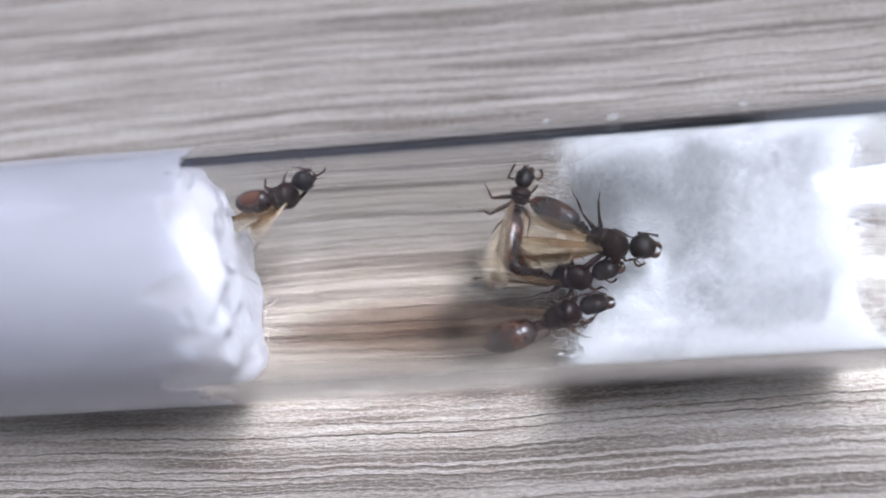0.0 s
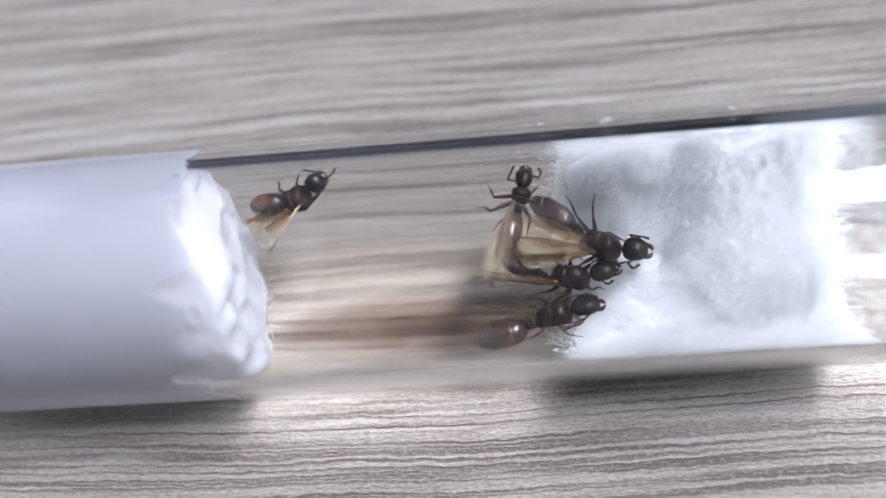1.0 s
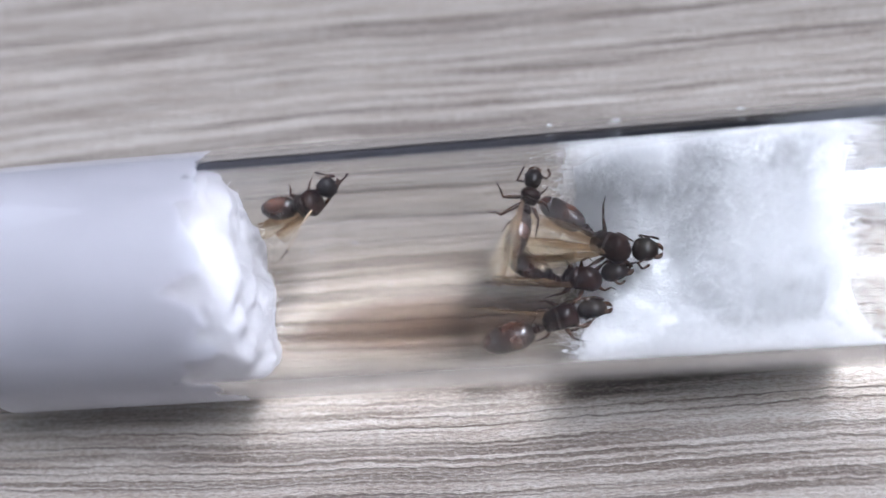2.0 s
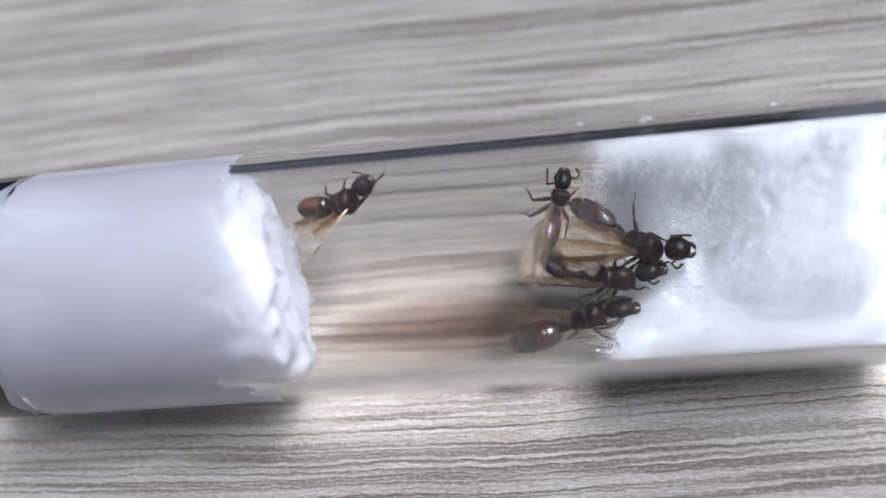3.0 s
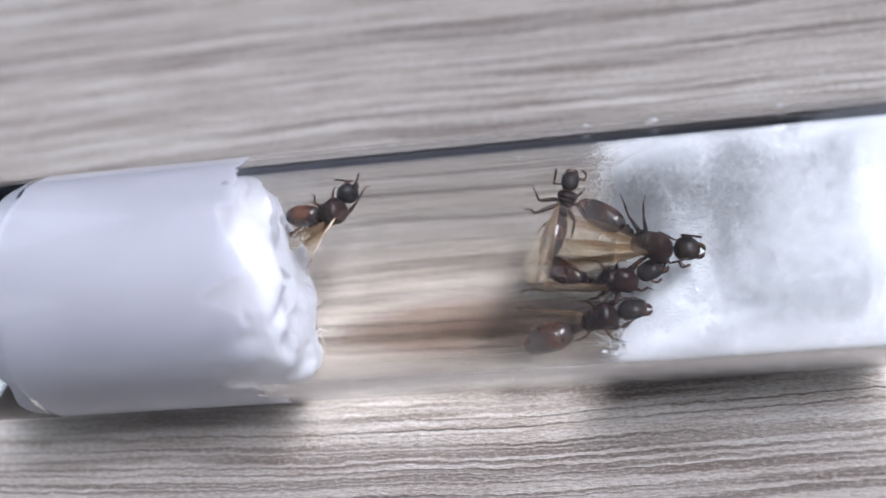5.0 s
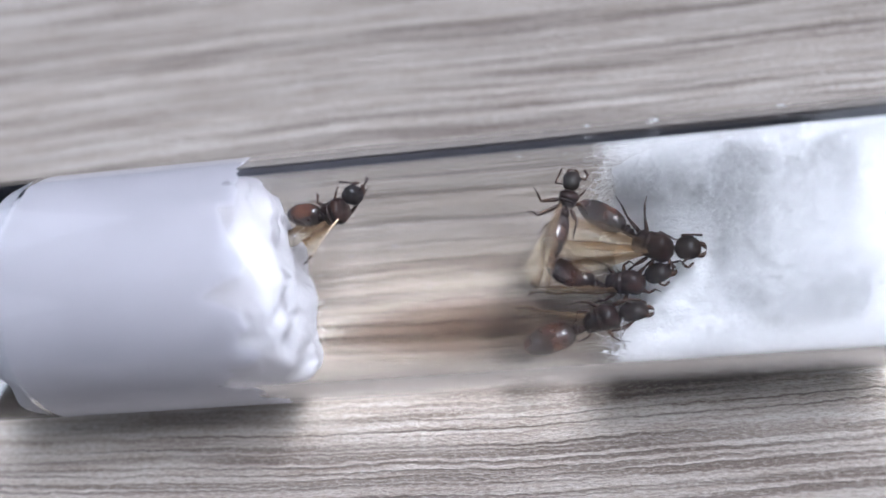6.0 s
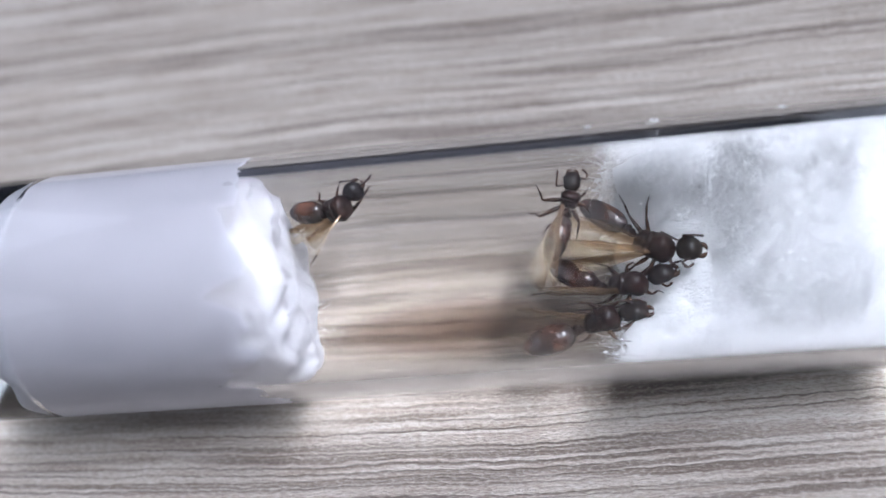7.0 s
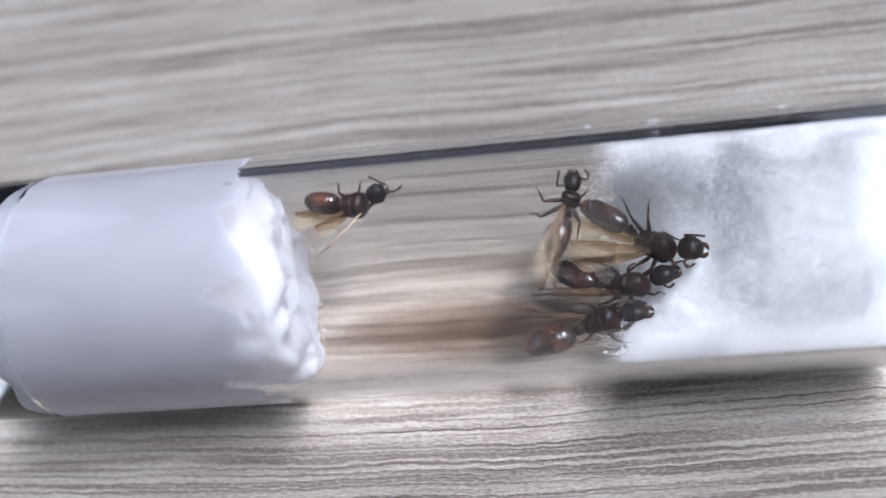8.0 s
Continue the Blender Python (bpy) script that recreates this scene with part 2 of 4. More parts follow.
def shade_film_material():
    k = Nodes("shade_film")
    v = k.noise(k.coords((70, 300, 300)), 1.0, 3, 0.5)
    tc = k.t.nodes.new("ShaderNodeTexCoord")
    sep = k.n("ShaderNodeSeparateXYZ", Vector=tc.outputs["Object"])
    gx = k.math("MULTIPLY", k.math("ADD", sep.outputs[0], -0.0010), 78.0)
    gy = k.math("MULTIPLY", k.math("ADD", sep.outputs[1], 0.0020), 300.0)
    d = k.math("SQRT", k.math("ADD", k.math("MULTIPLY", gx, gx), k.math("MULTIPLY", gy, gy)))
    d = k.math("ADD", d, k.grey(v, 0.25, 0.75, 0.18, -0.18))
    # brown tint stands in for the shade of ants and plug
    tint = k.ramp(d, [(0.05, (0.72, 0.67, 0.635)), (0.55, (0.80, 0.765, 0.745)), (0.92, (1.0, 1.0, 1.0))])
    film = k.n("ShaderNodeBsdfTransparent", Color=tint)
    k.t.links.new(film.outputs[0], k.out.inputs[0])
    return k.mat


def dimming_film_material():
    """Added film on the inner wall: its tint paints shade, its milky veil haze."""
    k = Nodes("dimming_film")
    v = k.noise(k.coords((160, 420, 420)), 1.0, 4, 0.6)
    clear = k.n("ShaderNodeBsdfTransparent", Color=(0.94, 0.925, 0.905, 1))
    veil = k.n("ShaderNodeBsdfTranslucent", Color=(0.85, 0.84, 0.83, 1))
    ms = k.n("ShaderNodeMixShader", Fac=k.grey(v, 0.3, 0.75, 0.01, 0.035))
    k.t.links.new(clear.outputs[0], ms.inputs[1])
    k.t.links.new(veil.outputs[0], ms.inputs[2])
    k.t.links.new(ms.outputs[0], k.out.inputs[0])
    return k.mat


def plain_material(name, col, rough, vary=0.08, scale=6.0):
    k = Nodes(name)
    v = k.noise(k.coords((scale, scale, scale)), 1.0, 4)
    lo = tuple(c * (1 - vary) for c in col)
    k.set(Base_Color=k.ramp(v, [(0.3, lo), (0.7, col)]), Roughness=rough, Normal=k.bump(v, 0.002, 0.2))
    return k.mat


WOOD = wood_material()
GLASS = glass_material()
WATER = water_material()
COTTON_WET = cotton_material("wet_cotton", True)
COTTON_FIBRE = fibre_material()
COTTON_DRY = cotton_material("dry_cotton", False)
HEAD_SKIN = chitin_material("head_chitin", (0.005, 0.0036, 0.003), (0.012, 0.008, 0.0065), 0.42)
THORAX_SKIN = chitin_material("thorax_chitin", (0.004, 0.0024, 0.0022), (0.016, 0.006, 0.004), 0.32)
LEG_SKIN = chitin_material("leg_chitin", (0.014, 0.007, 0.005), (0.050, 0.023, 0.012), 0.42)
EYE_SKIN = chitin_material("eye_chitin", (0.006, 0.006, 0.007), (0.012, 0.012, 0.014), 0.15)
GASTER_SKIN = gaster_material()
WING_SKIN = wing_material()
SHADE_FILM = shade_film_material()
DIMMING_FILM = dimming_film_material()
PALE_SKIN = chitin_material("pale_chitin", (0.20, 0.14, 0.09), (0.36, 0.28, 0.20), 0.4)
VEIN_SKIN = chitin_material("vein_chitin", (0.045, 0.026, 0.016), (0.12, 0.075, 0.045), 0.4)
PLASTER = plain_material("painted_plaster", (0.55, 0.55, 0.56), 0.9)
# unseen walls, ceiling and floor, made dark to cut reflections and bounce
DARK_WALL = plain_material("dark_unseen_wall", (0.08, 0.08, 0.10), 0.9)
DARK_CEILING = plain_material("dark_unseen_ceiling", (0.045, 0.04, 0.038), 0.8)
DARK_FLOOR = plain_material("dark_unseen_floor", (0.012, 0.012, 0.020), 0.9, 0.3, 9.0)
DROP = plain_material("milky_drop", (0.75, 0.75, 0.78), 0.12)
FRAME_PAINT = plain_material("white_frame_paint", (0.78, 0.78, 0.77), 0.4)

# ---------------------------------------------------------------- room and desk
RX0, RX1, RY0, RY1, RZ0, RZ1, WT = -1.3, 0.50, -1.3, 1.9, -0.75, 1.95, 0.2


def room():
    # unseen floor, ceiling, south and north walls kept dark for the glass and ants
    bm = bmesh.new()
    box(bm, RX0 - WT, RX1 + WT, RY0 - WT, RY1 + WT, RZ0 - 0.1, RZ0)
    tagged(part("floor", bm, DARK_FLOOR, smooth=False), "unseen dark blue floor, darkened for the tube's glass edge", "floor", kind="structure")
    bm = bmesh.new()
    box(bm, RX0 - WT, RX1 + WT, RY0 - WT, RY1 + WT, RZ1, RZ1 + 0.1)
    tagged(part("ceiling", bm, DARK_CEILING, smooth=False), "unseen ceiling, darkened to dim reflections", "ceiling", kind="structure")
    for name, s in (("wall_south", (RX0 - WT, RX1 + WT, RY0 - WT, RY0, RZ0, RZ1)), ("wall_north", (RX0 - WT, RX1 + WT, RY1, RY1 + WT, RZ0, RZ1))):
        bm = bmesh.new()
        box(bm, *s)
        tagged(part(name, bm, DARK_WALL, smooth=False), "unseen plain wall, darkened to dim reflections", "wall", kind="structure")
    for name, win, xa, xb, fx in (("east", WIN, RX1, RX1 + WT, RX1 + 0.07), ("west", FILL_WIN, RX0 - WT, RX0, RX0 - 0.09)):
        y0, y1 = win["y"] - win["wide"] / 2, win["y"] + win["wide"] / 2
        z0, z1 = win["z"] - win["high"] / 2, win["z"] + win["high"] / 2
        bm = bmesh.new()
        box(bm, xa, xb, RY0, y0, RZ0, RZ1)
        box(bm, xa, xb, y1, RY1, RZ0, RZ1)
        box(bm, xa, xb, y0, y1, RZ0, z0)
        box(bm, xa, xb, y0, y1, z1, RZ1)
        tagged(part("wall_" + name, bm, PLASTER, smooth=False), "pale painted plaster wall with a window opening", "wall", kind="structure")
        # the west window is unseen, added only to hold the fill lamp
        w = thing("window_1" if name == "east" else "fill_window", Matrix.Identity(4), "unseen white casement window with an area lamp in its opening", "window", kind="structure")
        bm = bmesh.new()
        for s in ((y0, y0 + 0.04, z0, z1), (y1 - 0.04, y1, z0, z1), (y0 + 0.04, y1 - 0.04, z0, z0 + 0.04), (y0 + 0.04, y1 - 0.04, z1 - 0.04, z1)):
            box(bm, fx, fx + 0.06, *s)
        part("window_frame", bm, FRAME_PAINT, w, smooth=False)
        bm = bmesh.new()
        box(bm, fx, fx + 0.06, win["y"] - 0.03, win["y"] + 0.03, z0 + 0.04, z1 - 0.04)
        part("mullion", bm, FRAME_PAINT, w, smooth=False)


def desk():
    d = thing("desk", Matrix.Identity(4), "light oak-grained laminate desk top under a glass tube", "desk")
    bm = bmesh.new()
    # far corners follow the unseen edge, set close for the tube's dark band
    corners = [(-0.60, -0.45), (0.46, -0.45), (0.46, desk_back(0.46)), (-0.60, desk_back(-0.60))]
    low = [bm.verts.new((x, y, -0.022)) for x, y in corners]
    top = [bm.verts.new((x, y, 0)) for x, y in corners]
    bm.faces.new(list(reversed(low)))
    bm.faces.new(top)
    for i in range(4):
        bm.faces.new((low[i], low[(i + 1) % 4], top[(i + 1) % 4], top[i]))
    part("desktop", bm, WOOD, d, smooth=False)
    for x in (-0.55, 0.41):
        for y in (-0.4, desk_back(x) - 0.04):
            bm = bmesh.new()
            box(bm, x - 0.02, x + 0.02, y - 0.02, y + 0.02, RZ0, -0.022)
            part("leg", bm, FRAME_PAINT, d, smooth=False)


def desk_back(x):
    """Far desk edge, askew to the tube; cut short unseen to darken the glass."""
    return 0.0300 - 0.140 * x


room()
desk()

# ---------------------------------------------------------------- glass tube
R_OUT, R_IN = 8.0, 6.85
AXIS = Vector((0, 0, 8.0))          # mm; the tube lies on the desk along x
TUBE_X0, TUBE_X1 = -62.0, 88.0


def glass_tube():
    """One closed skin: outside from the round end to the rim, back along the inside."""
    t = thing("test_tube", Matrix.Translation((0, 0, 0)), "clear glass test tube lying on the desk, plugged with cotton", "test tube")
    bm = bmesh.new()
    prof = []
    for k in range(13):
        a = math.pi / 2 * k / 12
        prof.append((TUBE_X0 + R_OUT * (1 - math.cos(a)), max(R_OUT * math.sin(a), 0.02)))
    prof += [(x, R_OUT) for x in (-40, -20, 0, 20, 40, 60, TUBE_X1 - 0.5)]
    prof += [(TUBE_X1 - 0.1, R_OUT - 0.15), (TUBE_X1, (R_OUT + R_IN) / 2), (TUBE_X1 - 0.1, R_IN + 0.15)]
    prof += [(x, R_IN) for x in (TUBE_X1 - 0.5, 60, 40, 20, 0, -20, -40)]
    for k in range(13):
        a = math.pi / 2 * (12 - k) / 12
        prof.append((TUBE_X0 + R_OUT - R_IN * math.cos(a), max(R_IN * math.sin(a), 0.02)))
    rings = []
    n = 160
    for x, r in prof:
        rings.append([Vector((x, r * math.cos(2 * math.pi * k / n), 8 + r * math.sin(2 * math.pi * k / n))) * MM for k in range(n)])
    ring_skin(bm, rings)
    bmesh.ops.recalc_face_normals(bm, faces=bm.faces)
    wall = part("glass_wall", bm, GLASS, t)
    wall.visible_shadow = False
    # added sleeve, tinted in place of the shadow the glass doesn't cast
    bm = bmesh.new()
    rings = [[Vector((x, (R_IN - 0.006) * math.cos(2 * math.pi * k / n), 8 + (R_IN - 0.006) * math.sin(2 * math.pi * k / n))) * MM for k in range(n)] for x in (-15.0, 4.0, 30.0, 80.0)]
    ring_skin(bm, rings, closed_ends=False)
    part("dimming_film", bm, DIMMING_FILM, t, "added tinted film that shades and hazes the tube's inside")
    bm = bmesh.new()
    rings = []
    for k in range(13):
        a = 2 * math.pi * k / 12
        x, r = TUBE_X1 + 0.62 + 0.6 * math.cos(a), (R_OUT + R_IN) / 2 + 0.6 * math.sin(a)
        rings.append([Vector((x, r * math.cos(2 * math.pi * j / 96), 8 + r * math.sin(2 * math.pi * j / 96))) * MM for j in range(96)])
    ring_skin(bm, rings, closed_ends=False)
    bmesh.ops.remove_doubles(bm, verts=bm.verts, dist=1e-6)
    part("rolled_rim", bm, GLASS, t)
    return t


def smoothstep(a, b, v):
    v = min(max((v - a) / (b - a), 0.0), 1.0)
    return v * v * (3 - 2 * v)


def plug_surface(bm, x0, x1, radius, bulge0, bulge1, rough, seed, lean1=0.0, nx=120, na=128, folds=0.0, damp=None):
    """A cotton wad: a cylinder with lumpy pillow ends. lean1 swings the far end towards -y; beyond damp the wad leaves the glass."""
    rings = []
    cap = 0.26
    for i in range(nx + 1):
        s = i / nx
        e0, e1 = max(0.0, 1 - s / cap), max(0.0, 1 - (1 - s) / cap)
        e = max(e0, e1)
        ring = []
        for k in range(na):
            a = 2 * math.pi * k / na
            cy, cz = math.cos(a), math.sin(a)
            r = max(radius * math.sqrt(max(1 - e ** 3.0, 0.0)), 0.03)
            x = x0 + (x1 - x0) * min(max((s - cap) / (1 - 2 * cap), 0), 1)
            x += bulge1 * math.sin(e1 * math.pi / 2) - bulge0 * math.sin(e0 * math.pi / 2)
            p = Vector((x, r * cy, r * cz))
            q = p * 0.33 + Vector((seed, 0, 0))
            lump = noise.noise(q) + 0.55 * noise.noise(q * 2.3) + 0.3 * noise.noise(q * 5.1) + 0.16 * noise.noise(q * 11)
            x += rough * 1.5 * lump * min(e * 2.5, 1)
            if folds and e1 > 0:
                x += folds * (abs(noise.noise(Vector((p.y * 0.22 + 0.5 * p.z * 0.3, p.z * 0.5, seed)))) - 0.25) * min(e1 * 3, 1)
            x += lean1 * cy * r / radius * smoothstep(0.45, 0.85, s)
            if damp is not None:
                r *= 1 - 0.028 * smoothstep(damp - 1.0, damp + 1.2, x + 2.4 * noise.noise(Vector((cy * 2.2, cz * 2.2, seed))) + 2.2 * noise.noise(Vector((cy * 7, cz * 7, seed))) + 1.0 * noise.noise(Vector((cy * 19, cz * 19, x * 1.5))))
            sag = 0.05 * rough if e > 0.3 else 0.0
            rr = r * (1 - sag * max(0.0, lump + 0.15))
            ring.append(Vector((x, rr * cy, 8 + rr * cz)) * MM)
        rings.append(ring)
    ring_skin(bm, rings)


def thread(bm, pts, thick):
    """A thin three-sided thread in mm."""
    rows = []
    for i, p in enumerate(pts):
        d = (pts[min(i + 1, len(pts) - 1)] - pts[max(i - 1, 0)]).normalized()
        u = d.orthogonal().normalized()
        v = d.cross(u)
        rows.append([bm.verts.new((p + thick * (math.cos(q) * u + math.sin(q) * v)) * MM) for q in (0, 2.094, 4.189)])
    for a, b in zip(rows, rows[1:]):
        for i in range(3):
            bm.faces.new((a[i], a[(i + 1) % 3], b[(i + 1) % 3], b[i]))


def strands(bm, count, x0, x1, radius, length, thick, seed, loose=0.25):
    """Loose cotton fibres lying on the wad, under the glass."""
    rng = random.Random(seed)
    for _ in range(count):
        a = rng.uniform(-0.5, math.pi + 0.5)
        x = rng.uniform(x0 + 5.6 * smoothstep(0.35, 0.8, math.sin(a)), x1)
        r = radius + rng.uniform(-0.05, loose)
        turn = rng.choice((0.0, math.pi)) + rng.gauss(0.5, 0.7)
        step = length * rng.uniform(0.3, 1.0) / 5
        pts = []
        for _k in range(6):
            pts.append(Vector((x, r * math.cos(a), 8 + r * math.sin(a))))
            x += step * math.cos(turn)
            a += step * math.sin(turn) / radius
            turn += rng.gauss(0, 0.35)
            r = min(radius + loose, r + rng.gauss(0, 0.04))
        thread(bm, pts, thick)


def fringe(bm, count, x0, x1, radius, thick, seed, mid=-math.pi / 2, half=1.75):
    """A loose haze of fibres round the wall in front of the wad, thinning out away from it."""
    rng = random.Random(seed)
    for _ in range(count):
        a = mid + rng.uniform(-half, half)
        x = x1 - (x1 - x0) * rng.random() ** 1.5
        r = radius - 0.1 - rng.random() ** 2.2 * (0.5 + 1.6 * (x - x0) / (x1 - x0))
        d = Vector((rng.gauss(0, 1), rng.gauss(0, 1), rng.gauss(0, 1))).normalized()
        p = Vector((x, r * math.cos(a), r * math.sin(a)))
        step = rng.uniform(0.12, 0.45)
        pts = []
        for _k in range(7):
            flat = math.hypot(p.y, p.z)
            if flat > radius:
                p = Vector((p.x, p.y * radius / flat, p.z * radius / flat))
            pts.append(p + Vector((0, 0, 8)))
            d = (d + 0.5 * Vector((rng.gauss(0, 1), rng.gauss(0, 1), rng.gauss(0, 1)))).normalized()
            p = p + d * step
        thread(bm, pts, thick)


def bank_height(x, y):
    """Height in mm of the loose cotton over the tube floor in front of the wad."""
    inner = x + 1.0 * smoothstep(0.6, 5.2, y) - 1.5 * smoothstep(1.0, 5.0, -y)
    skirt = x + 3.0 * smoothstep(2.0, 5.6, y) + 1.2 * smoothstep(3.0, 6.2, -y)
    h = (1.9 * smoothstep(10.6, 13.6, skirt) + 1.3 * smoothstep(13.4, 17.2, skirt)) * (1 - 0.5 * smoothstep(0.5, 5.0, -y)) + 1.6 * smoothstep(16.5, 22.5, inner) + 3.0 * min(max((inner - 18.0) / 9.5, 0.0), 1.0)
    h *= smoothstep(10.9, 14.6, x + 1.4 * noise.noise(Vector((y * 0.9, 7, 3))))
    end = 27.8 - 3.6 * smoothstep(0.5, 6.5, -y) + 0.5 * noise.noise(Vector((y * 0.7, 2, 8)))
    h *= math.sqrt(max(1 - min(max((x - end + 3.2) / 3.2, 0.0), 1.0) ** 2.4, 0.0))
    lump = noise.noise(Vector((x * 0.55, y * 0.55, 2))) + 0.5 * noise.noise(Vector((x * 1.3, y * 1.3, 5))) + 0.25 * noise.noise(Vector((x * 3.1, y * 3.1, 9)))
    h = h * (1 + 0.14 * (y / 6.0) ** 2) + 0.38 * lump * smoothstep(10.6, 12.5, x)
    slope = 14.2 + 1.9 * min(y - 1.2, 0.0) + 1.2 * lump - 8 + math.sqrt(max(R_IN ** 2 - y ** 2, 0.0))
    return max(0.04, min(h, max(slope, 1.2 * smoothstep(10.9, 14.0, x) * smoothstep(28.0, 25.0, x))))


def bank_surface(bm, x0, x1, radius, nx=130, ny=72):
    """The loose cotton bank as a closed pad on the curved floor."""
    rows = []
    for i in range(nx + 1):
        row = []
        for j in range(ny + 1):
            u = 2 * j / ny - 1
            y = radius * 0.995 * math.sin(u * math.pi / 2 * 0.985)
            x = x0 + (x1 - x0) * i / nx + 0.9 * noise.noise(Vector((y * 0.6, 3, 1))) * (1 - i / nx)
            base = -math.sqrt(max(radius ** 2 - y ** 2, 0.0))
            top = base + bank_height(x, y)
            lid = math.sqrt(max((radius - 0.02) ** 2 - y ** 2, 0.0))
            row.append((bm.verts.new(Vector((x, y, 8 + min(top, lid))) * MM), bm.verts.new(Vector((x, y, 8 + base - 0.01)) * MM)))
        rows.append(row)
    for i in range(nx):
        for j in range(ny):
            a, b, c, d = rows[i][j], rows[i + 1][j], rows[i + 1][j + 1], rows[i][j + 1]
            bm.faces.new((a[0], b[0], c[0], d[0]))
            bm.faces.new((a[1], d[1], c[1], b[1]))
    for i in range(nx):
        bm.faces.new((rows[i][0][0], rows[i][0][1], rows[i + 1][0][1], rows[i + 1][0][0]))
        bm.faces.new((rows[i][ny][0], rows[i + 1][ny][0], rows[i + 1][ny][1], rows[i][ny][1]))
    for j in range(ny):
        bm.faces.new((rows[0][j][0], rows[0][j + 1][0], rows[0][j + 1][1], rows[0][j][1]))
        bm.faces.new((rows[nx][j][0], rows[nx][j][1], rows[nx][j + 1][1], rows[nx][j + 1][0]))


def fluff(bm, count, x0, x1, radius, thick, seed):
    """Fibres lying on and standing a little off the loose bank."""
    rng = random.Random(seed)
    for _ in range(count):
        x, y = rng.uniform(x0, x1), rng.uniform(-radius, radius) * 0.98
        if x < 17.0 and -5.2 < y < 3.6:
            continue
        z = -math.sqrt(max(radius ** 2 - y ** 2, 0)) + bank_height(x, y) + rng.uniform(-0.05, 0.18)
        p = Vector((x, y, z))
        d = Vector((rng.gauss(0.3, 1), rng.gauss(0, 1), rng.gauss(0, 0.3))).normalized()
        step = rng.uniform(0.12, 0.42)
        pts = []
        for _k in range(6):
            flat = math.hypot(p.y, p.z)
            if flat > radius:
                p = Vector((p.x, p.y * radius / flat, p.z * radius / flat))
            pts.append(p + Vector((0, 0, 8)))
            d = (d + 0.45 * Vector((rng.gauss(0, 1), rng.gauss(0, 1), rng.gauss(0, 0.4)))).normalized()
            p = p + d * step
        thread(bm, pts, thick)


def end_fuzz(bm, count, x0, x1, radius, thick, seed):
    """Short curled fibres standing off the soaked end."""
    rng = random.Random(seed)
    for _ in range(count):
        a, f = rng.uniform(0, 2 * math.pi), rng.random() ** 0.5
        p = Vector((x0 + (x1 - x0) * (1 - f ** 3) * rng.uniform(0.7, 1) - 1.2 * math.cos(a) * f, radius * f * math.cos(a), 8 + radius * f * math.sin(a)))
        d = Vector((rng.uniform(0.2, 1), rng.gauss(0, 1), rng.gauss(0, 1))).normalized()
        step = rng.uniform(0.06, 0.2)
        pts = []
        for _k in range(7):
            pts.append(p.copy())
            d = (d + 0.6 * Vector((rng.gauss(0, 1), rng.gauss(0, 1), rng.gauss(0, 1)))).normalized()
            p = p + d * step
            flat = math.hypot(p.y, p.z - 8)
            if flat > radius + 0.2:
                p = Vector((p.x, p.y * radius / flat, 8 + (p.z - 8) * radius / flat))
        thread(bm, pts, thick)


def water():
    """Clear water held back by the wet plug, filling the round end of the tube."""
    bm = bmesh.new()
    rings = []
    n, r0 = 96, R_IN + 0.03
    prof = [(TUBE_X0 + R_OUT - r0 * math.cos(math.pi / 2 * k / 10), max(r0 * math.sin(math.pi / 2 * k / 10), 0.02)) for k in range(11)]
    prof += [(-40.0, r0), (-30.0, r0), (-26.0, r0), (-25.8, r0 * 0.9), (-25.8, 0.02)]
    for x, r in prof:
        rings.append([Vector((x, r * math.cos(2 * math.pi * k / n), 8 + r * math.sin(2 * math.pi * k / n))) * MM for k in range(n)])
    ring_skin(bm, rings)
    bmesh.ops.recalc_face_normals(bm, faces=bm.faces)
    ob = part("water_column", bm, WATER)
    ob.visible_shadow = False
    tagged(ob, "clear water behind the wet cotton in the tube", "water")


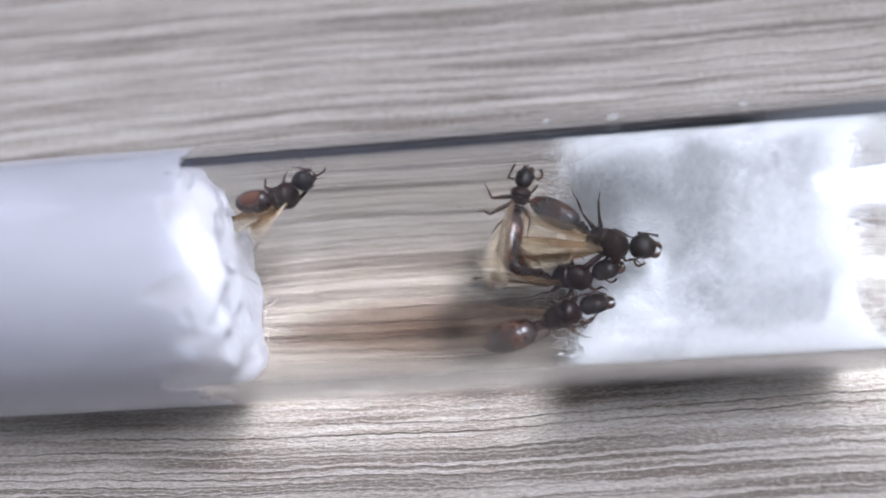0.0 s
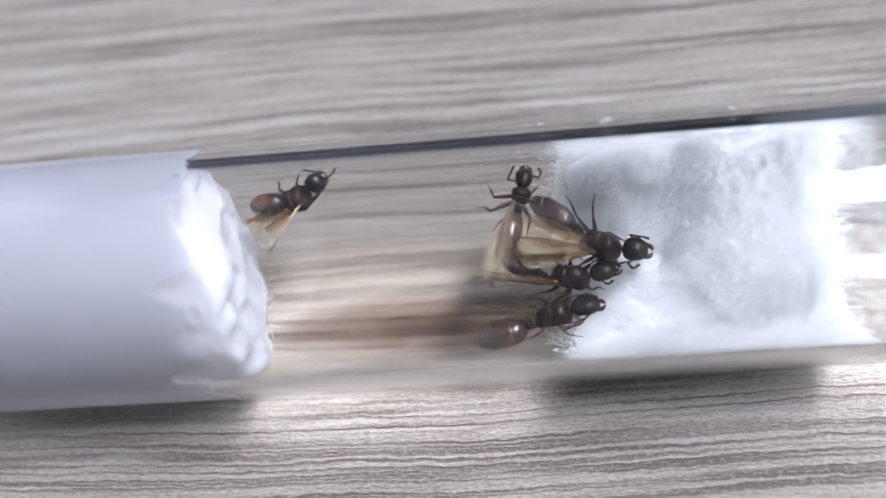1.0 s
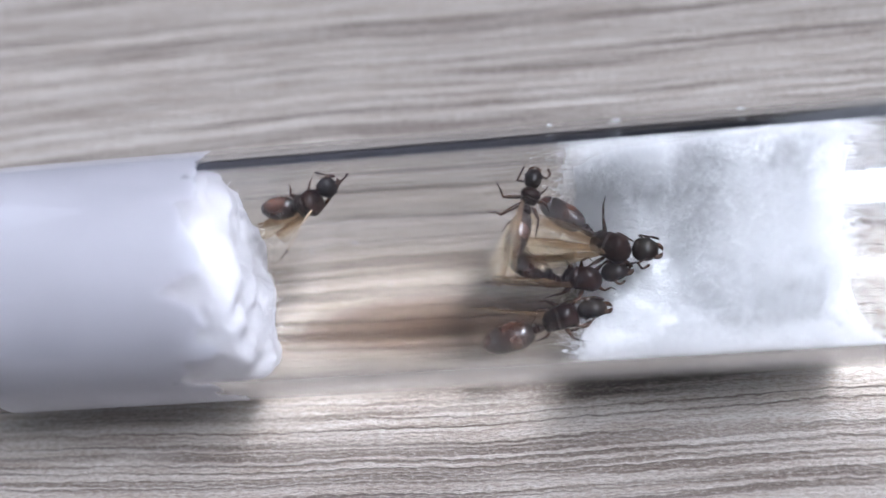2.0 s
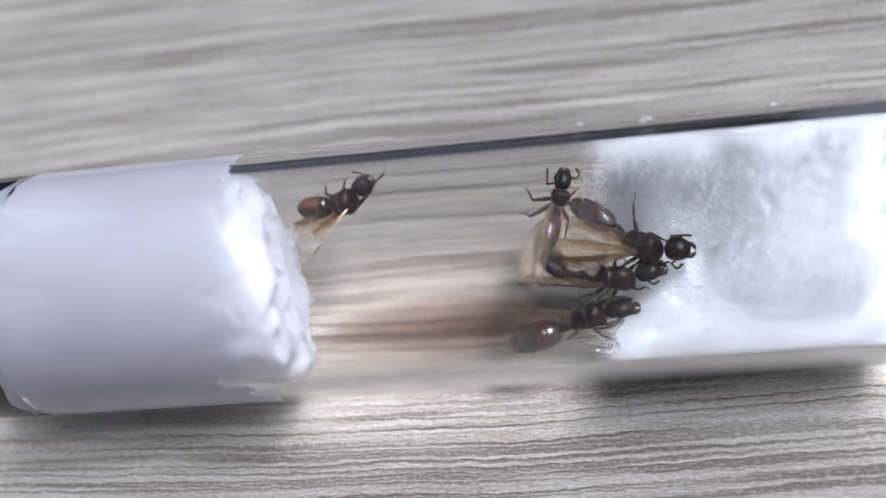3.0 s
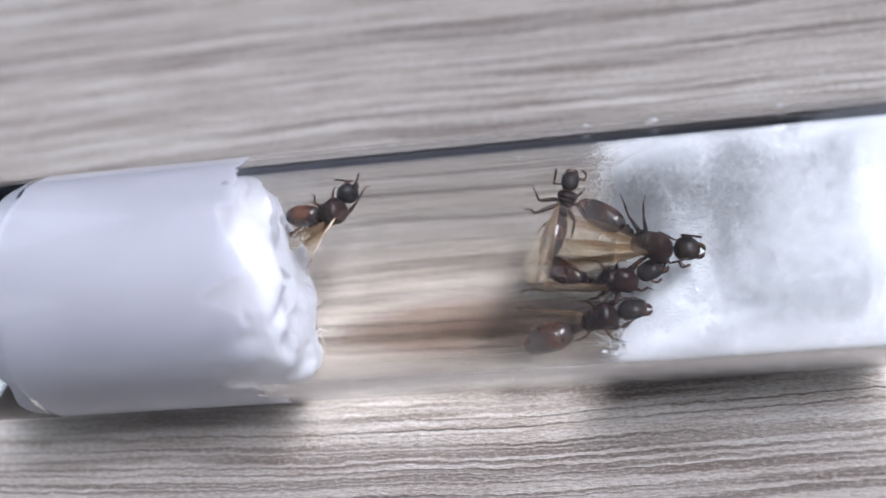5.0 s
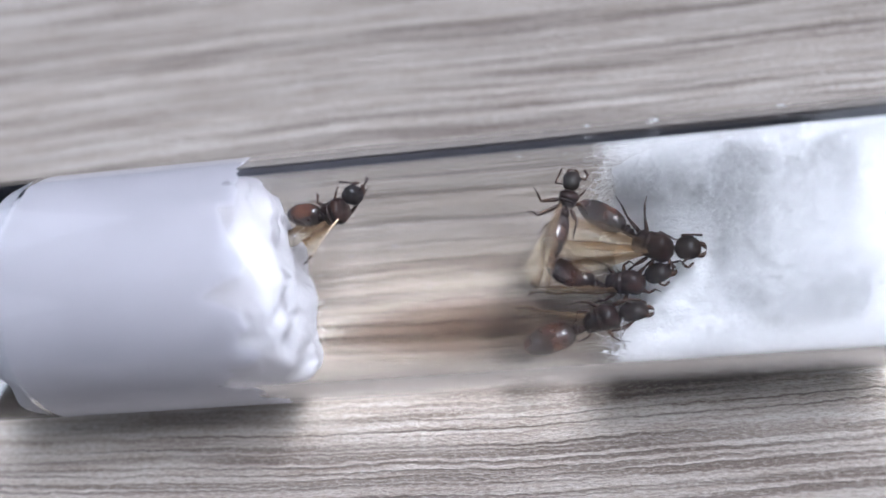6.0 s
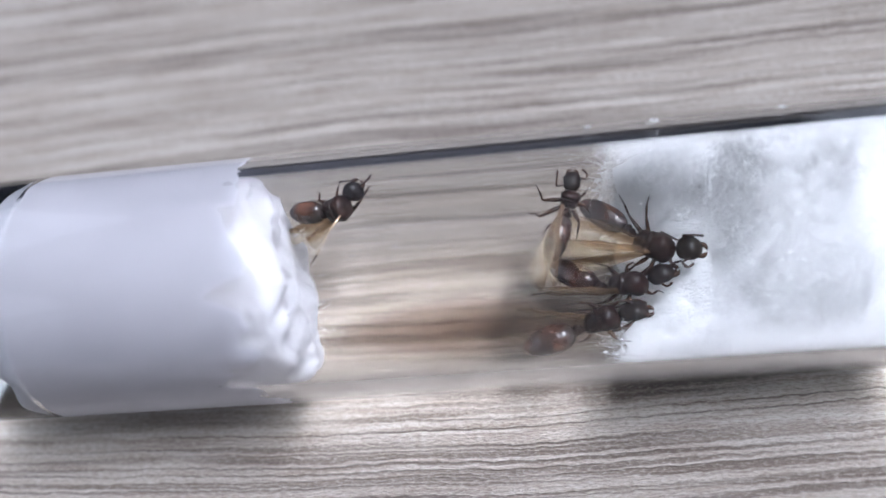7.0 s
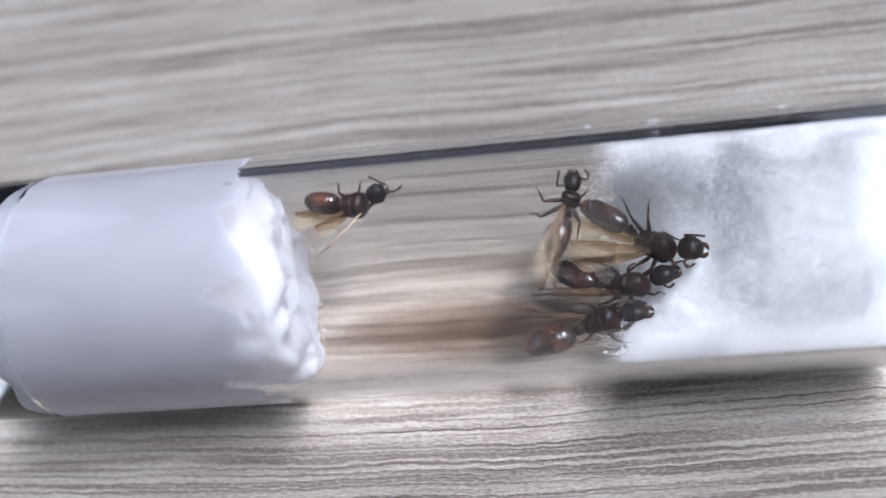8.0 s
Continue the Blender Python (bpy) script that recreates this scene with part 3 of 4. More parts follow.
def cotton_plugs():
    wet = thing("wet_cotton_plug", Matrix.Identity(4), "smooth white water-soaked cotton plug inside the glass tube", "cotton plug")
    bm = bmesh.new()
    plug_surface(bm, -24.0, -11.2, R_IN + 0.05, 4.6, 1.7, 0.30, 6.3, lean1=-1.4, folds=1.3, damp=-10.9, nx=170)
    part("wad", bm, COTTON_WET, wet)
    bm = bmesh.new()
    end_fuzz(bm, 150, -10.8, -8.3, R_IN - 0.4, 0.009, 21)
    tagged(part("fibres", bm, COTTON_FIBRE, wet, "loose fine cotton fibres"), kind="stuff")
    bm = bmesh.new()
    tube(bm, [(-9.6, -1.2, 12.4), (-8.4, -1.7, 13.0), (-7.9, -2.6, 12.8), (-8.0, -3.7, 12.2), (-8.7, -4.1, 11.8)], [0.04] * 5, 6)
    tube(bm, [(-9.2, -4.9, 11.4), (-8.2, -5.0, 11.6), (-7.9, -5.5, 11.2), (-8.3, -5.9, 10.6)], [0.035] * 4, 6)
    part("stray_loop", bm, COTTON_WET, wet, "loose loops of wet cotton thread")
    dry = thing("dry_cotton_plug", Matrix.Identity(4), "fluffy dry white cotton plug closing the glass tube", "cotton plug")
    bm = bmesh.new()
    bank_surface(bm, 11.2, 28.7, R_IN - 0.06)
    part("wad", bm, COTTON_DRY, dry, "loose pulled-out cotton under the ants")
    bm = bmesh.new()
    strands(bm, 2600, 13.0, 27.5, R_IN - 0.25, 2.8, 0.009, 5, 0.22)
    fringe(bm, 2600, 10.6, 17.0, R_IN - 0.1, 0.011, 9)
    fringe(bm, 2400, 10.8, 16.5, R_IN - 0.06, 0.006, 19, 0.25, 0.75)
    fluff(bm, 15000, 10.4, 28.0, R_IN - 0.12, 0.010, 33)
    fluff(bm, 1400, 14.0, 28.0, R_IN - 0.08, 0.020, 34)
    tagged(part("fibres", bm, COTTON_FIBRE, dry, "loose fine cotton fibres"), kind="stuff")


glass_tube()
water()
cotton_plugs()


# ---------------------------------------------------------------- winged queen ants
def frame_along(a, b, up=(0, 0, 1)):
    """A pose at a (mm) whose x axis runs to b."""
    a, b = Vector(a), Vector(b)
    x = (b - a).normalized()
    y = Vector(up).cross(x).normalized()
    z = x.cross(y)
    m = Matrix((x, y, z)).transposed().to_4x4()
    m.translation = a * MM
    return m


def head_part(bm, length, width):
    w, k = width / 2, length
    body_loft(bm, [(0.0, 0.10, 0.10, 0), (0.06 * k, 0.55 * w, 0.42 * w, 0), (0.2 * k, 0.88 * w, 0.68 * w, 0.02), (0.45 * k, w, 0.78 * w, 0.04), (0.68 * k, 0.93 * w, 0.70 * w, 0.02),
                   (0.86 * k, 0.70 * w, 0.50 * w, -0.04), (0.95 * k, 0.42 * w, 0.30 * w, -0.10), (0.98 * k, 0.05, 0.05, -0.12)], rough=0.03)


def mandible(bm, length, width, side):
    k, w = length, width / 2
    tube(bm, [(0.86 * k, side * 0.52 * w, -0.10), (1.0 * k, side * 0.50 * w, -0.14), (1.10 * k, side * 0.30 * w, -0.16), (1.15 * k, side * 0.05 * w, -0.18)],
         [0.14 * w + 0.05, 0.15 * w + 0.05, 0.10 * w + 0.04, 0.02], 8)


def ball(bm, centre, rx, ry, rz, n=12):
    rings = []
    for i in range(1, n):
        a = math.pi * i / n
        rings.append([(Vector(centre) + Vector((rx * math.cos(a), ry * math.sin(a) * math.cos(2 * math.pi * j / n), rz * math.sin(a) * math.sin(2 * math.pi * j / n)))) * MM for j in range(n)])
    ring_skin(bm, rings)


def thorax_part(bm, x0, x1, width):
    """Front collar, domed scutum, scutellum hump and sloping propodeum."""
    k, w = x1 - x0, width / 2
    sec = [(0.0, 0.34, 0.34, -0.25), (0.05, 0.70, 0.68, -0.22), (0.14, 0.90, 0.88, -0.12), (0.24, 0.90, 0.92, -0.05), (0.30, 0.88, 0.95, 0.02), (0.38, 0.97, 1.05, 0.10), (0.43, 0.93, 1.0, 0.08), (0.47, 0.98, 1.0, 0.06),
           (0.60, 1.08, 1.12, 0.10), (0.78, 1.04, 1.06, 0.04), (0.90, 0.84, 0.84, -0.10), (0.96, 0.56, 0.54, -0.2), (1.0, 0.25, 0.25, -0.25)]
    body_loft(bm, [(x0 + s * k, a * w, b * w, c * w) for s, a, b, c in sec], rough=0.10, seed=4)


def gaster_part(bm, length, width):
    """Four overlapping plates, egg shaped, with a pointed tip."""
    k, w = length, width / 2
    sec = []
    for s in [i / 36 for i in range(37)]:
        u = 2 * s ** 0.88 - 1
        r = max(1 - abs(u) ** 2.3, 0.0) ** 0.52
        step = 1.0 - 0.028 * ((s * 3.4) % 1.0)
        sec.append((s * k, w * r * step, 0.94 * w * r * step, 0.0))
    body_loft(bm, sec, steps=1, sides=28)


def wing_part(bm, length, width, droop, seed, thick=0.012):
    """A long drop-shaped membrane, gently crumpled, with real thickness."""
    nu, nv = 28, 10
    top = []
    for i in range(nu + 1):
        u = i / nu
        half = width * (0.10 + 0.90 * math.sin(math.pi * min(u * 0.62 + 0.02, 1)) ** 1.2) * (1 - max(0, (u - 0.8) / 0.2) ** 2.2 * 0.92)
        row = []
        for j in range(nv + 1):
            v = j / nv
            y = -half * v + 0.12 * width * math.sin(math.pi * u)
            z = droop * u * u * length + 0.20 * noise.noise(Vector((u * 5 + seed, v * 2.5, seed))) + 0.05 * noise.noise(Vector((u * 13 + seed, v * 6, seed + 4))) + 0.10 * width * math.sin(math.pi * v) * (1 - u * 0.5)
            row.append(Vector((u * length, y, z)) * MM)
        top.append(row)
    a = [[bm.verts.new(p) for p in row] for row in top]
    b = [[bm.verts.new(p - Vector((0, 0, thick * MM))) for p in row] for row in top]
    for i in range(nu):
        for j in range(nv):
            bm.faces.new((a[i][j], a[i + 1][j], a[i + 1][j + 1], a[i][j + 1]))
            bm.faces.new((b[i][j], b[i][j + 1], b[i + 1][j + 1], b[i + 1][j]))
    for i in range(nu):
        bm.faces.new((a[i][0], b[i][0], b[i + 1][0], a[i + 1][0]))
        bm.faces.new((a[i][nv], a[i + 1][nv], b[i + 1][nv], b[i][nv]))
    for j in range(nv):
        bm.faces.new((a[0][j], a[0][j + 1], b[0][j + 1], b[0][j]))
        bm.faces.new((a[nu][j], b[nu][j], b[nu][j + 1], a[nu][j + 1]))
    return top


def hairs(bm, x0, x1, wide, high, count, length, seed):
    """Short stiff hairs standing on an egg-shaped body piece."""
    rng = random.Random(seed)
    for _ in range(count):
        s, a = rng.uniform(0.08, 0.95), rng.uniform(0, 2 * math.pi)
        r = math.sin(math.pi * s) ** 0.55
        p = Vector((x0 + (x1 - x0) * s, wide * r * math.cos(a), high * r * math.sin(a)))
        d = Vector((0.5 * (0.5 - s) * -2 + rng.gauss(0, 0.25), math.cos(a), math.sin(a))).normalized()
        q = p + d * length * rng.uniform(0.5, 1.1)
        thread(bm, [p * 0.97 + (q - p) * 0, p.lerp(q, 0.5), q], 0.005)


def queen(spec, label, sizes, pale_legs=()):
    """A winged queen; all places in mm in her own space, x ahead and z up."""
    ant = thing("winged_ant", Matrix.Identity(4), label, "ant", "winged ants in the tube")
    parts = {"ant": ant, "legs": [], "antennae": []}
    neck, front, waist = Vector(spec["neck"]), Vector(spec["front"]), Vector(spec["waist"])
    hw, tw, gw = sizes
    bm = bmesh.new()
    thorax_part(bm, waist.x + 0.25, neck.x + 0.05, tw)
    part("thorax", bm, THORAX_SKIN, ant)
    # head
    head_len = (front - neck).length
    hm = frame_along(neck, front)
    bm = bmesh.new()
    head_part(bm, head_len, hw)
    head = part("head", bm, HEAD_SKIN, ant)
    head.matrix_basis = hm
    bm = bmesh.new()
    hairs(bm, 0, head_len, 0.5 * hw, 0.4 * hw, 40, 0.16, 3)
    tagged(part("hairs", bm, LEG_SKIN, head, "short fine hairs"), kind="stuff")
    parts["head"] = head
    for side in (-1, 1):
        bm = bmesh.new()
        ball(bm, (0.55 * head_len, side * 0.47 * hw, 0.10), 0.17, 0.07, 0.15)
        part("eye", bm, EYE_SKIN, head, "black compound eye")
        bm = bmesh.new()
        mandible(bm, head_len, hw, side)
        part("mandible", bm, LEG_SKIN, head)
    inv = hm.inverted()
    for pts in spec["antennae"]:
        local = [(inv @ (Vector(p) * MM)) / MM for p in pts]
        root = local[0]
        local = [p - root for p in local]
        bm = bmesh.new()
        tube(bm, [local[0], local[0].lerp(local[1], 0.5), local[1]], [0.05, 0.06, 0.075], 8)
        feeler = part("antenna", bm, LEG_SKIN, head)
        feeler.location = root * MM
        bm = bmesh.new()
        chain = smooth_profile(local[1:], 5)
        tube(bm, [Vector(c) for c in chain], [0.055 + (0.014 if i % 2 else 0) + 0.03 * i / len(chain) for i in range(len(chain))], 8, 2)
        part("flagellum", bm, LEG_SKIN, feeler)
        parts["antennae"].append(feeler)
    # waist nodes
    g0, g1 = (Vector(p) for p in spec["gaster"])
    for name, s, r in (("petiole", 0.15, 0.30), ("postpetiole", 0.75, 0.36)):
        c = waist.lerp(g0, s)
        bm = bmesh.new()
        body_loft(bm, [(-0.32, 0.13, 0.12, 0), (-0.12, r * 0.9, r * 0.9, 0.06), (0.05, r, r * 1.1, 0.1), (0.2, r * 0.7, r * 0.7, 0.03), (0.36, 0.13, 0.12, 0)], sides=14)
        node = part(name, bm, THORAX_SKIN, ant)
        node.matrix_basis = frame_along(c, c + (waist - g0).normalized() if (waist - g0).length > 0.05 else c + Vector((1, 0, 0)))
    # gaster
    bm = bmesh.new()
    gaster_part(bm, (g1 - g0).length, gw)
    gaster = part("gaster", bm, GASTER_SKIN, ant, "glossy red-brown banded abdomen")
    gaster.matrix_basis = frame_along(g0, g1)
    bm = bmesh.new()
    hairs(bm, 0, (g1 - g0).length, 0.5 * gw, 0.47 * gw, 60, 0.14, 5)
    tagged(part("hairs", bm, LEG_SKIN, gaster, "short fine hairs"), kind="stuff")
    parts["gaster"] = gaster
    # legs: hip, knee, ankle, claw
    for i, pts in enumerate(spec["legs"]):
        skin, k = (PALE_SKIN, 0.55) if i in pale_legs else (LEG_SKIN, 1.0)
        root = Vector(pts[0])
        a, b, c, d = (Vector(p) - root for p in pts)
        bm = bmesh.new()
        tube(bm, [a, a.lerp(b, 0.35), a.lerp(b, 0.7), b], [0.10 * k, 0.15 * k, 0.12 * k, 0.07 * k], 8)
        leg = part("leg", bm, skin, ant)
        leg.location = root * MM
        bm = bmesh.new()
        tube(bm, [b, b.lerp(c, 0.5), c], [0.06 * k, 0.085 * k, 0.06 * k], 8)
        part("tibia", bm, skin, leg)
        bm = bmesh.new()
        tube(bm, [c, c.lerp(d, 0.33), c.lerp(d, 0.66), d], [0.05, 0.042, 0.036, 0.03], 6)
        part("tarsus", bm, LEG_SKIN, leg)
        parts["legs"].append(leg)
    # wings
    for i, (root, tip, width, roll) in enumerate(spec["wings"]):
        root, tip = Vector(root), Vector(tip)
        bm = bmesh.new()
        top = wing_part(bm, (tip - root).length, width, 0.02, i * 3.7 + waist.x)
        wing = part("wing", bm, WING_SKIN, ant, "translucent brownish wing membrane")
        wing.matrix_basis = frame_along(root, tip) @ Matrix.Rotation(radians(roll), 4, "X")
        bm = bmesh.new()
        for j, stop in ((0, 28), (2, 24), (5, 20), (8, 15)):
            tube(bm, [top[u][j] / MM + Vector((0, 0, 0.01)) for u in range(0, stop + 1, 2)], [0.03 if j == 0 else 0.012] * (stop // 2 + 1), 5, 1)
        part("veins", bm, VEIN_SKIN, wing, "thin brown wing veins")
    return parts


A = dict(
    neck=(0.85, 0.13, -0.36), front=(2.00, 0.40, -1.05), waist=(-1.16, 0.07, -0.06), gaster=((-0.92, 0.05, -0.04), (-3.34, 0.42, -0.64)),
    legs=(((-0.46, 0.20, -0.39), (-0.95, 0.83, -0.53), (-1.04, 0.91, -1.45), (-1.33, 0.91, -1.91)),
          ((0.11, 0.19, -0.42), (0.50, 0.97, -0.25), (0.38, 0.87, -1.24), (0.42, 0.81, -1.83)),
          ((0.58, 0.11, -0.30), (1.10, 0.79, -0.38), (1.31, 0.80, -1.15), (1.63, 0.68, -1.64)),
          ((0.63, 0.35, 1.60), (0.01, 0.38, 2.82), (-1.24, -0.31, 3.72), (-1.89, -0.61, 3.95)),
          ((-0.56, -0.92, -0.35), (-1.25, -0.78, -1.82), (-2.32, -0.63, -3.27), (-3.03, -0.63, -3.94)),
          ((0.33, -0.92, -0.43), (1.00, -0.95, -1.62), (1.49, -0.89, -3.02), (1.82, -1.00, -3.77))),
    antennae=(((1.81, 0.27, -0.75), (2.60, 0.43, -0.45), (2.91, 0.49, -0.62), (3.10, 0.59, -0.84)), ((1.77, 0.41, -1.07), (1.71, 0.91, -1.18), (1.25, 1.09, -1.54), (0.97, 1.25, -1.64))),
    wings=(((-0.43, -0.54, 0.03), (-4.26, -0.60, -0.74), -1.5, 70), ((-0.46, -0.47, 0.36), (-2.85, -0.85, 0.68), -1.2, 60),))
ONE = dict(
    neck=(0.54, 0.07, -0.32), front=(1.91, 0.35, -1.15), waist=(-0.82, 0.01, 0.46), gaster=((-1.11, 0.00, 0.62), (-4.06, 0.25, 2.23)),
    legs=(((-0.11, 0.34, -0.36), (-0.57, 1.63, -0.13), (-0.13, 1.98, -1.27), (0.28, 2.37, -2.05)),
          ((-0.48, 0.32, -0.15), (-1.59, 1.53, 0.35), (-1.47, 1.87, -0.49), (-1.65, 2.29, -0.94)),
          ((-0.80, 0.15, 0.07), (-1.67, 0.48, 0.02), (-2.09, 0.85, -0.16), (-2.73, 1.05, -0.20)),
          ((0.07, -0.30, -0.33), (0.43, -0.67, -0.68), (0.72, -0.84, -1.28), (1.05, -0.97, -1.91)),
          ((-0.21, -0.37, -0.15), (-0.14, -0.98, -0.54), (-0.37, -1.28, -0.69), (-0.69, -1.53, -0.81)),
          ((-0.60, -0.32, 0.05), (-1.26, -0.96, 0.09), (-2.00, -1.02, 0.17), (-2.45, -1.08, 0.09))),
    antennae=(((0.83, 0.53, -0.46), (0.64, 1.09, -0.35), (1.33, 1.19, -1.11), (1.70, 1.25, -1.56)), ((1.56, -0.19, -0.72), (1.52, -0.59, -0.73), (1.91, -0.64, -1.06), (2.21, -0.34, -1.41))),
    wings=(((-0.41, 0.29, 0.99), (-5.74, 0.22, 3.54), 1.15, 14), ((-0.38, 0.46, 1.17), (-5.37, -0.39, 3.92), 0.8, -40),))
TWO = dict(
    neck=(1.06, 0.39, 0.00), front=(2.67, 0.87, 0.01), waist=(-1.85, 0.28, -0.01), gaster=((-2.44, 0.50, -0.02), (-6.07, 1.20, -0.03)),
    legs=(((-0.98, 0.38, -0.21), (-2.43, 1.14, 0.57), (-3.14, 1.94, 0.36), (-3.93, 2.70, -0.05)),
          ((-0.84, 0.52, -0.21), (-1.34, 1.43, 0.78), (-1.73, 2.38, 0.56), (-2.08, 3.75, -0.06)),
          ((0.28, 0.89, -0.21), (-0.28, 1.10, -0.02), (0.70, 1.17, -0.61), (1.23, 1.56, -1.32)),
          ((-0.30, -0.73, -0.39), (-0.82, -1.70, -0.18), (-1.20, -2.03, -0.78), (-1.49, -2.40, -1.38)),
          ((0.09, -0.70, -0.39), (0.07, -1.59, -0.58), (-0.19, -2.00, -1.08), (-0.44, -2.23, -1.57)),
          ((0.66, -0.20, -0.39), (1.22, -0.59, -0.39), (1.54, 0.01, -0.99), (2.05, -0.03, -1.39))),
    antennae=(((1.76, 1.14, 0.30), (1.23, 1.12, 0.60), (1.91, 1.35, 0.60), (2.44, 1.53, 0.50)), ((2.24, -0.02, 0.22), (1.87, -0.58, 0.42), (2.24, -0.76, 0.23), (2.51, -0.30, 0.02))),
    wings=(((-0.40, -0.34, 0.80), (-6.43, -0.52, 0.99), -2.9, -8), ((-0.15, -0.76, 0.61), (-4.56, -3.19, 0.42), -0.9, -20), ((-0.21, -0.76, 0.91), (-5.18, -2.18, 1.20), -1.3, 12),))
THREE = dict(
    neck=(1.10, 0.33, 0.01), front=(2.77, 0.97, 0.04), waist=(-1.71, -0.20, 0.01), gaster=((-2.17, -0.07, 0.03), (-5.44, 1.68, 0.24)),
    legs=(((-0.68, 0.43, 0.04), (-1.28, 1.04, 0.69), (-2.48, 1.64, 0.56), (-3.23, 2.23, 0.43)),
          ((-0.24, 0.49, 0.04), (-0.12, 0.90, 0.86), (0.11, 1.55, 0.12), (0.31, 1.61, -0.48)),
          ((0.62, 0.55, 0.03), (1.15, 0.90, 0.45), (1.38, 1.72, -0.29), (1.67, 2.27, -0.85)),
          ((-0.80, -0.43, -0.42), (-1.45, -0.99, -0.45), (-2.08, -0.90, -0.93), (-2.78, -0.98, -1.42)),
          ((-0.05, -0.61, -0.44), (-0.25, -1.17, -0.48), (-0.78, -1.17, -0.97), (-1.31, -1.13, -1.36)),
          ((0.68, -0.22, -0.42), (1.35, -0.56, -0.46), (1.63, -0.03, -1.02), (1.96, -0.06, -1.32))),
    antennae=(((2.24, 0.86, 0.44), (2.77, 1.14, 0.65), (2.84, 1.05, 0.05), (2.75, 0.67, -0.18)), ((2.37, 0.23, 0.19), (2.00, -0.10, 0.07), (2.32, -0.12, -0.23), (2.58, 0.21, -0.41))),
    wings=(((-0.62, -0.57, 0.16), (-6.43, -0.81, 0.16), -1.3, 70), ((-0.72, -0.55, 0.46), (-6.00, -0.39, 0.48), -1.2, 58),))
FOUR = dict(
    neck=(0.94, 0.03, 0.11), front=(2.78, -0.40, 0.11), waist=(-1.61, -0.17, -0.24), gaster=((-1.98, -0.11, -0.25), (-5.50, -0.16, -0.62)),
    legs=(((-0.84, 0.10, -0.47), (-1.25, -0.67, -0.54), (-1.68, -0.34, -1.09), (-2.17, -0.01, -1.52)),
          ((-0.10, -0.25, -0.56), (0.22, -1.31, -0.68), (0.66, -1.23, -1.25), (1.16, -1.13, -1.70)),
          ((0.45, -0.22, -0.49), (0.85, -0.76, -0.47), (1.67, -0.36, -0.65), (2.25, 0.20, -0.77)),
          ((-0.72, 1.05, -0.03), (-1.45, 1.19, 0.19), (-1.68, 1.10, -0.42), (-2.01, 1.23, -0.93)),
          ((-0.10, 1.13, 0.07), (-0.72, 1.50, 0.40), (-1.20, 2.18, 0.01), (-1.83, 2.62, -0.38)),
          ((0.66, 0.84, 0.02), (1.09, 0.65, 0.52), (1.78, 0.80, 0.33), (2.43, 0.92, 0.01))),
    antennae=(((2.20, -0.05, 0.53), (1.56, 0.18, 0.79), (2.22, 0.30, 0.58), (2.78, 0.10, 0.22)), ((1.92, -0.72, -0.02), (1.10, -1.17, -0.20), (0.47, -0.77, -0.52), (0.11, -0.47, -0.75))),
    wings=(((-0.56, 0.19, 0.36), (-5.24, 2.61, 0.60), -1.6, 40),))

ant_a = queen(A, "dark brown winged ant on the tube wall beside wet cotton", (1.4, 1.65, 1.65), pale_legs=(3,))
ant_one = queen(ONE, "dark winged ant with folded wings, head towards the glass wall", (1.1, 1.2, 1.45))
ant_two = queen(TWO, "glossy dark winged ant facing the dry cotton, wings spread", (1.6, 1.72, 1.75))
ant_three = queen(THREE, "dark red-brown winged ant between two other ants", (1.35, 1.5, 1.8))
ant_four = queen(FOUR, "dull brown winged ant standing low on the tube wall", (1.45, 1.55, 2.15))


# ---------------------------------------------------------------- small marks
def speck(name, x, y, z, size, material, label):
    bm = bmesh.new()
    body_loft(bm, [(-size, 0.02, 0.02, 0), (-0.4 * size, 0.7 * size, 0.4 * size, 0), (0.4 * size, 0.6 * size, 0.5 * size, 0), (size, 0.02, 0.02, 0)], sides=10, rough=0.05)
    ob = part(name, bm, material)
    ob.location = Vector((x, y, z)) * MM
    return tagged(ob, label, "debris")


speck("crumb", 3.71, 5.80, 4.26, 0.09, LEG_SKIN, "tiny dark crumb on the tube floor")
speck("crumb", 9.73, -5.29, 3.72, 0.17, COTTON_DRY, "pale crumb on the tube floor")
speck("crumb", 10.41, -5.66, 4.23, 0.14, COTTON_DRY, "pale crumb on the tube floor")


def add_shade_film():
    """A thin brown film that paints shade on the tube wall behind the ants."""
    bm = bmesh.new()
    nx, na = 48, 32
    rows = []
    for i in range(nx + 1):
        s = i / nx
        wide = 0.80 * math.sin(math.pi * s) ** 0.5 * (0.9 + 0.3 * noise.noise(Vector((s * 6, 1, 0)))) + 0.01
        mid = -1.95
        row = []
        for r in (R_IN - 0.012, R_IN - 0.03):
            row.append([bm.verts.new(Vector((-10.0 + 24.0 * s, r * math.cos(mid + wide * (2 * j / na - 1)), 8 + r * math.sin(mid + wide * (2 * j / na - 1)))) * MM) for j in range(na + 1)])
        rows.append(row)
    for a, b in zip(rows, rows[1:]):
        for j in range(na):
            bm.faces.new((a[0][j], a[0][j + 1], b[0][j + 1], b[0][j]))
            bm.faces.new((a[1][j], b[1][j], b[1][j + 1], a[1][j + 1]))
        bm.faces.new((a[0][0], b[0][0], b[1][0], a[1][0]))
        bm.faces.new((a[0][na], a[1][na], b[1][na], b[0][na]))
    for row in (rows[0], rows[-1]):
        for j in range(na):
            bm.faces.new((row[0][j], row[1][j], row[1][j + 1], row[0][j + 1]))
    ob = part("ant_shade_film", bm, SHADE_FILM)
    tagged(ob, "thin brown film painting shade on the tube wall behind the ants", "stain")


add_shade_film()


